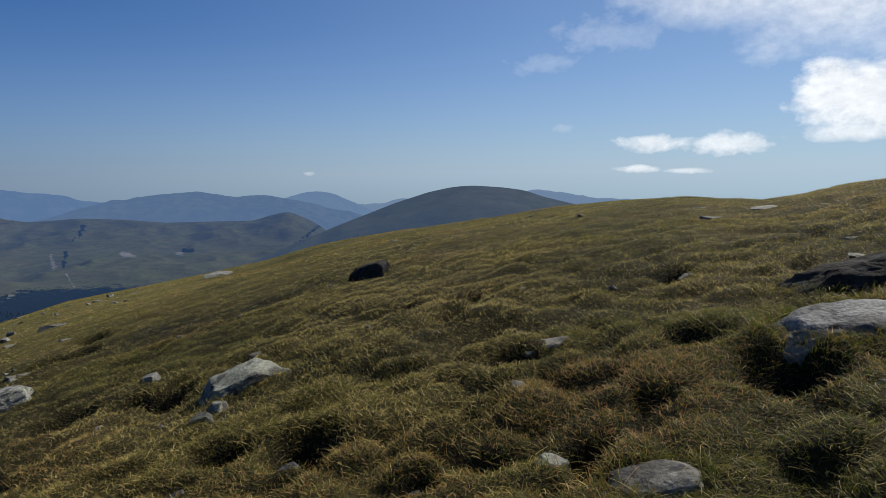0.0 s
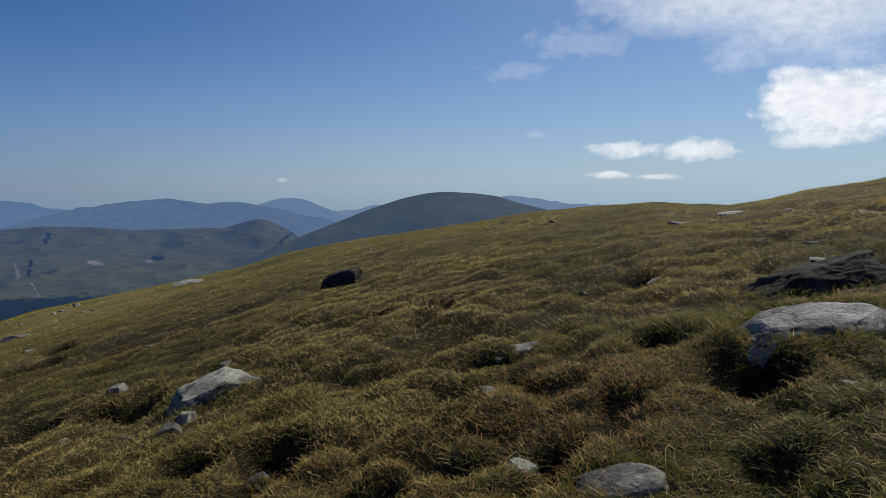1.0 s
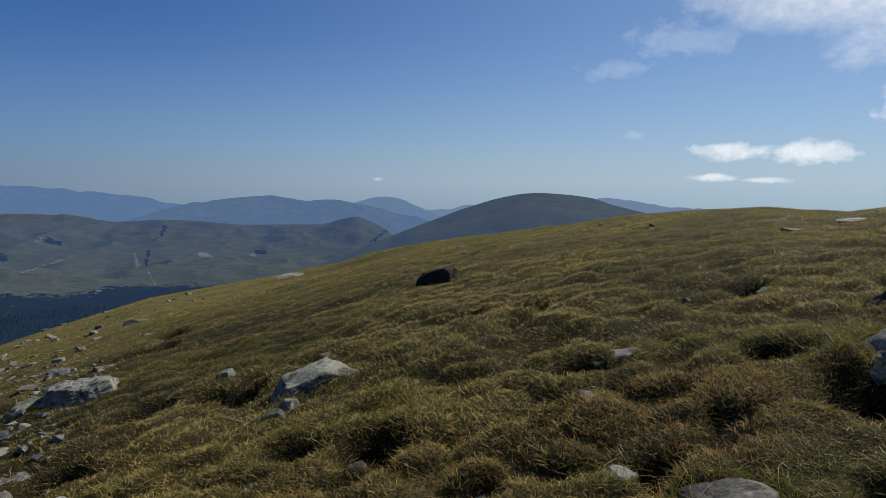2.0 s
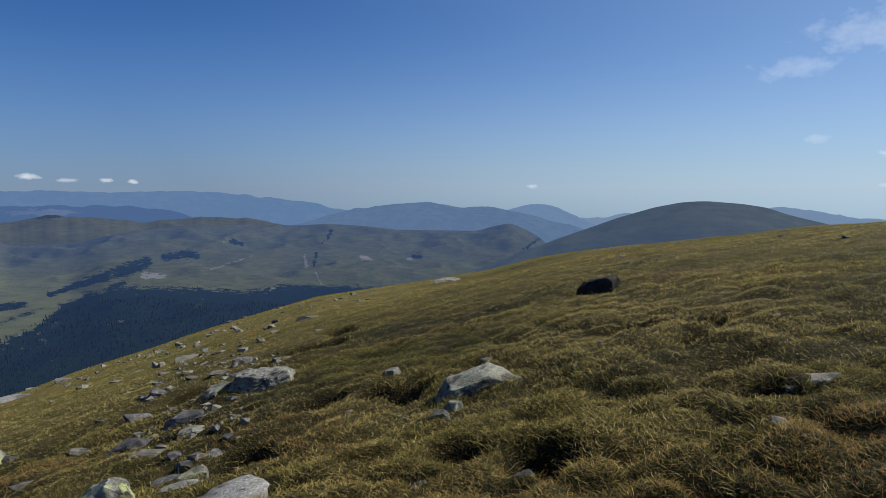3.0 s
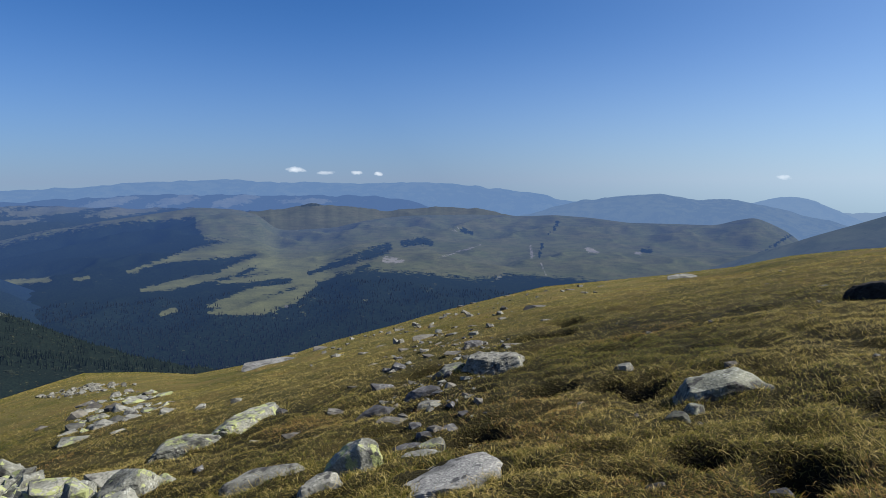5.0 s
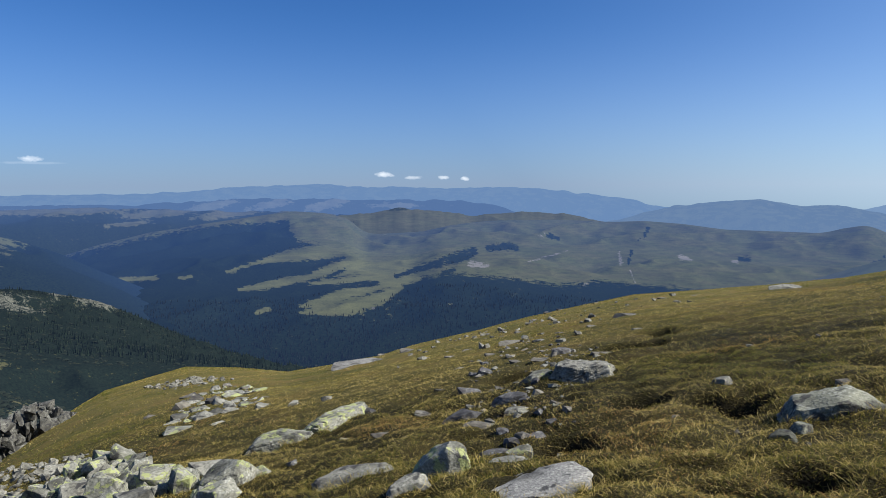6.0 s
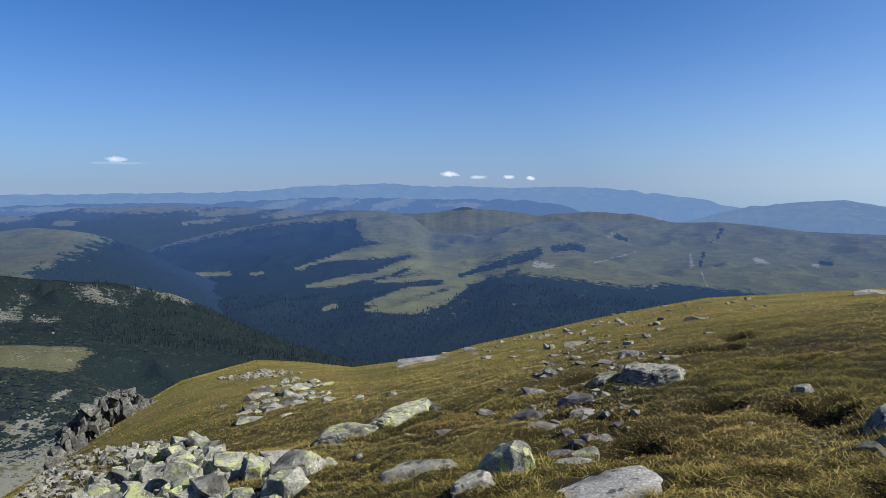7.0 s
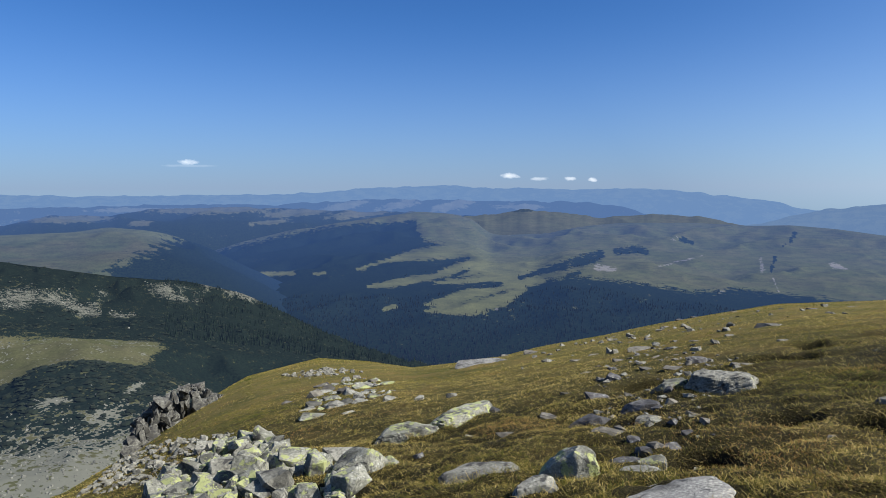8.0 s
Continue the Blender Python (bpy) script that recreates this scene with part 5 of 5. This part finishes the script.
def build_woods(land):
    rng = np.random.default_rng(44)
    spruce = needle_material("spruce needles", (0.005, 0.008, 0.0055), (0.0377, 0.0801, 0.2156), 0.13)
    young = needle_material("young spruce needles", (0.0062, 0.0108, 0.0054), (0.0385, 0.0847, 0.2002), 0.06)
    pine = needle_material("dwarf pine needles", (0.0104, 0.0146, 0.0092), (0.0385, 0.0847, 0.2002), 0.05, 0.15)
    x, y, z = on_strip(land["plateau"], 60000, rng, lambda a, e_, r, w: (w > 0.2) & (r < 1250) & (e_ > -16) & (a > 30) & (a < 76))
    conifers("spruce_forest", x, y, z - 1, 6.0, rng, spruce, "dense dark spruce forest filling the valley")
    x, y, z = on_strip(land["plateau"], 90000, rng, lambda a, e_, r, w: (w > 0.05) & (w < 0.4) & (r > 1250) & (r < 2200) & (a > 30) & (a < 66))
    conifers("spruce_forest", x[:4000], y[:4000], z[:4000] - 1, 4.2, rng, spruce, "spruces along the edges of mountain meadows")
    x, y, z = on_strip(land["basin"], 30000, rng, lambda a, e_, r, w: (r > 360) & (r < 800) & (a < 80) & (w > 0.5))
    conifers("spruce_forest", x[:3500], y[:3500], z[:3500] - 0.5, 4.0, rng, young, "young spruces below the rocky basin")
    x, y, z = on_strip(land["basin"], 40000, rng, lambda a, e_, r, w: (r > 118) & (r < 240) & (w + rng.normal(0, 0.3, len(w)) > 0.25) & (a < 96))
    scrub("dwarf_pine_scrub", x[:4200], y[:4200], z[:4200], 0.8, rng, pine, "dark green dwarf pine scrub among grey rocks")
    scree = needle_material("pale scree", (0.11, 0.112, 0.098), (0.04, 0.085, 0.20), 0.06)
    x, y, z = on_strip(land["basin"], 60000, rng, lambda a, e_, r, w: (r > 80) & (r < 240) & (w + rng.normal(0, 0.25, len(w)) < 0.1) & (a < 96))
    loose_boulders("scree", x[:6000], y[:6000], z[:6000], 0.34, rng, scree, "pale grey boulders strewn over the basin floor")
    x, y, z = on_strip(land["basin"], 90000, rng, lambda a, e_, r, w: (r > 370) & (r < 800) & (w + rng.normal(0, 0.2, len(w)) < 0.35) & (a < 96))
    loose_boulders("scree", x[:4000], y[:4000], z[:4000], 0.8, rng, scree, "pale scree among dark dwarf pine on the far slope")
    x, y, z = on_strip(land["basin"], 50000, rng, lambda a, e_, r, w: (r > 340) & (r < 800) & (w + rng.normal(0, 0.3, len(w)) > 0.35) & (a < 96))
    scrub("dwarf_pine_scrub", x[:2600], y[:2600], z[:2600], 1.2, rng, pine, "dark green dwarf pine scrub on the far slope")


# ---- grass ----
def worn(x, y):
    """How far the turf is worn away: a stony strip that runs down across the slope."""
    ax, ay, bx, by = -4.4, 5.6, -10.8, 12.8
    t = np.clip(((x - ax) * (bx - ax) + (y - ay) * (by - ay)) / ((bx - ax) ** 2 + (by - ay) ** 2), 0, 1)
    d = np.hypot(x - ax - t * (bx - ax), y - ay - t * (by - ay))
    return np.clip(1.25 - d / 1.1 + 1.4 * (fbm(x * 0.9, y * 0.9, 91, 3) - 0.5), 0, 1)


def grass_patch(name, r0, r1, per_m2, width, height, segments, seed, label, az0=-39, az1=94):
    rng = np.random.default_rng(seed)
    a0, a1 = radians(az0), radians(az1)
    n = int(0.5 * (a1 - a0) * (r1 * r1 - r0 * r0) * per_m2)
    r = np.sqrt(rng.uniform(r0 * r0, r1 * r1, n))
    az = rng.uniform(a0, a1, n)
    x, y = -np.sin(az) * r, np.cos(az) * r
    # keep off the rocks and the bare hollows, and thin out where the turf is worn
    keep = rng.uniform(0, 1, n) < np.clip(0.26 + 0.9 * tussocks(x, y) + 0.6 * tussocks(x, y, 0.75) + 1.2 * (fbm(x * 0.9, y * 0.9, 77, 3) - 0.45), 0.04, 1) * (1 - 0.5 * worn(x, y))
    for fx, fy, fr in FOOTPRINTS:
        keep &= (x - fx) ** 2 + (y - fy) ** 2 > (fr * rng.uniform(0.65, 0.95, n)) ** 2
    tuft = np.zeros(n)
    for fx, fy, c, s_, ra, rb in OVALS:
        u, v = ((x - fx) * c + (y - fy) * s_) / ra, (-(x - fx) * s_ + (y - fy) * c) / rb
        rho = np.hypot(u, v)
        keep &= rho > rng.uniform(0.72, 1.0, n)
        tuft = np.maximum(tuft, np.exp(-((rho - 1.1) / 0.22) ** 2))
    for hx, hy, hr, hd in HOLLOWS:
        keep &= (x - hx) ** 2 + (y - hy) ** 2 > (hr * rng.uniform(0.5, 1.0, n)) ** 2
    x, y, r, tuft = x[keep], y[keep], r[keep], tuft[keep]
    n = len(x)
    z = hill(x, y)
    e = 0.06
    tx, ty = (tussocks(x + e, y) - tussocks(x - e, y)), (tussocks(x, y + e) - tussocks(x, y - e))
    lean = rng.uniform(0, 2 * math.pi, n)
    # blades arch outwards from the tussock; dead straw arches over and lies across the rest
    straw = rng.uniform(0, 1, n) < np.interp(r, (4, 14, 24), (0.38, 0.46, 0.3))
    lx, ly = np.cos(lean) - tx * np.where(straw, 0.4, 1.6), np.sin(lean) - ty * np.where(straw, 0.4, 1.6)
    head = np.arctan2(ly, lx)
    curl = rng.normal(0, 2.1, n)
    patch = fbm(x * 0.35, y * 0.35, 81, 3)
    tall = height * np.where(straw, rng.uniform(0.8, 1.35, n), rng.uniform(0.45, 1.05, n)) * (0.7 + 0.6 * fbm(x * 1.1, y * 1.1, 83, 2)) * (1 + 0.9 * tuft)
    droop = np.where(straw, rng.uniform(0.9, 1.7, n), rng.uniform(0.3, 1.0, n))
    face = rng.uniform(0, math.pi, n)
    half = width * 0.5 * np.where(straw, 1.0, 1.0)
    wx, wy = np.cos(face) * half, np.sin(face) * half
    rows, tips = [], []
    px, py = x.copy(), y.copy()
    for k in range(segments + 1):
        t = k / segments
        if k:
            step = tall * droop * 0.85 * (t ** 1.4 - ((k - 1) / segments) ** 1.4)
            px, py = px + np.cos(head + curl * t) * step, py + np.sin(head + curl * t) * step
        pz = z - 0.02 + tall * (t - 0.40 * droop * t ** 2.2)
        if k < segments:
            s = 1 - 0.45 * t
            rows += [np.stack([px - wx * s, py - wy * s, pz], 1), np.stack([px + wx * s, py + wy * s, pz], 1)]
            tips += [np.full(n, t)] * 2
        else:
            rows.append(np.stack([px, py, pz], 1))
            tips.append(np.full(n, 1.0))
    m = len(rows)
    verts = np.stack(rows, 1).reshape(-1, 3)
    tip = np.stack(tips, 1).ravel()
    base = (np.arange(n) * m)[:, None]
    tris = []
    for k in range(segments - 1):
        tris += [base + np.array([[2 * k, 2 * k + 1, 2 * k + 3]]), base + np.array([[2 * k, 2 * k + 3, 2 * k + 2]])]
    tris.append(base + np.array([[m - 3, m - 2, m - 1]]))
    # species patches: green in the damp, straw on the domes, russet here and there
    red = np.clip((fbm(x * 0.55, y * 0.55, 87, 3) - 0.63) * 5, 0, 1)
    green = np.clip((fbm(x * 0.25, y * 0.25, 89, 3) - 0.5) * 3.5 + np.interp(x, (-0.5, 1.5), (0, 0.5)) * np.interp(r, (4, 6), (1, 0)), 0, 1)
    # slope's lighting put into the tone: paler straw near right, darker left
    tone = np.where(straw, 0.76, 0.40) + np.interp(x, (-1.5, 0.5, 3), (0, 0.08, 0.13)) * np.interp(r, (3.8, 6), (1, -0.5)) + 0.5 * (patch - 0.5) + rng.normal(0, 0.17, n) - 0.26 * green + np.interp(x, (-9, -5, -3, -1, 0), (-0.07, -0.09, -0.07, -0.04, 0)) - 0.12 * np.clip(1.3 - np.hypot(x + 4.4, y - 4.8) / 3.4, 0, 1) - np.interp(r, (15, 22), (0, 0.06))
    tone = np.where(rng.uniform(0, 1, n) < 0.45 * red, 0.97, np.clip(tone, 0.02, 0.86))
    ob = mesh_object(name, verts, np.concatenate(tris), GRASS, attrs=(("tone", np.repeat(tone, m)), ("tip", tip)), smooth=False)
    tagged(ob, label, "grass", kind="stuff")


def build_grass():
    text = "dry golden-green tussock grass covering the mountainside"
    # underfoot and behind the viewer
    grass_patch("grass", 0.1, 2.0, 4500, 0.005, 0.08, 1, 6, text, 0, 360)
    grass_patch("grass", 2.0, 9.0, 800, 0.013, 0.08, 1, 7, text, 94, 321)
    grass_patch("grass", 9.0, 24.0, 110, 0.022, 0.09, 1, 8, text, 94, 321)
    grass_patch("grass", 2.0, 5.0, 7600, 0.0034, 0.066, 3, 1, text)
    grass_patch("grass", 5.0, 10.0, 3500, 0.0044, 0.060, 2, 2, text)
    grass_patch("grass", 10.0, 20.0, 1250, 0.0080, 0.065, 1, 3, text)
    grass_patch("grass", 20.0, 42.0, 230, 0.017, 0.06, 1, 4, text, 2, 94)
    grass_patch("grass", 42.0, 90.0, 75, 0.042, 0.075, 1, 5, text, 52, 86)


build_ground()
LAND = build_land()
build_rocks()
build_outcrop()
build_woods(LAND)
build_grass()
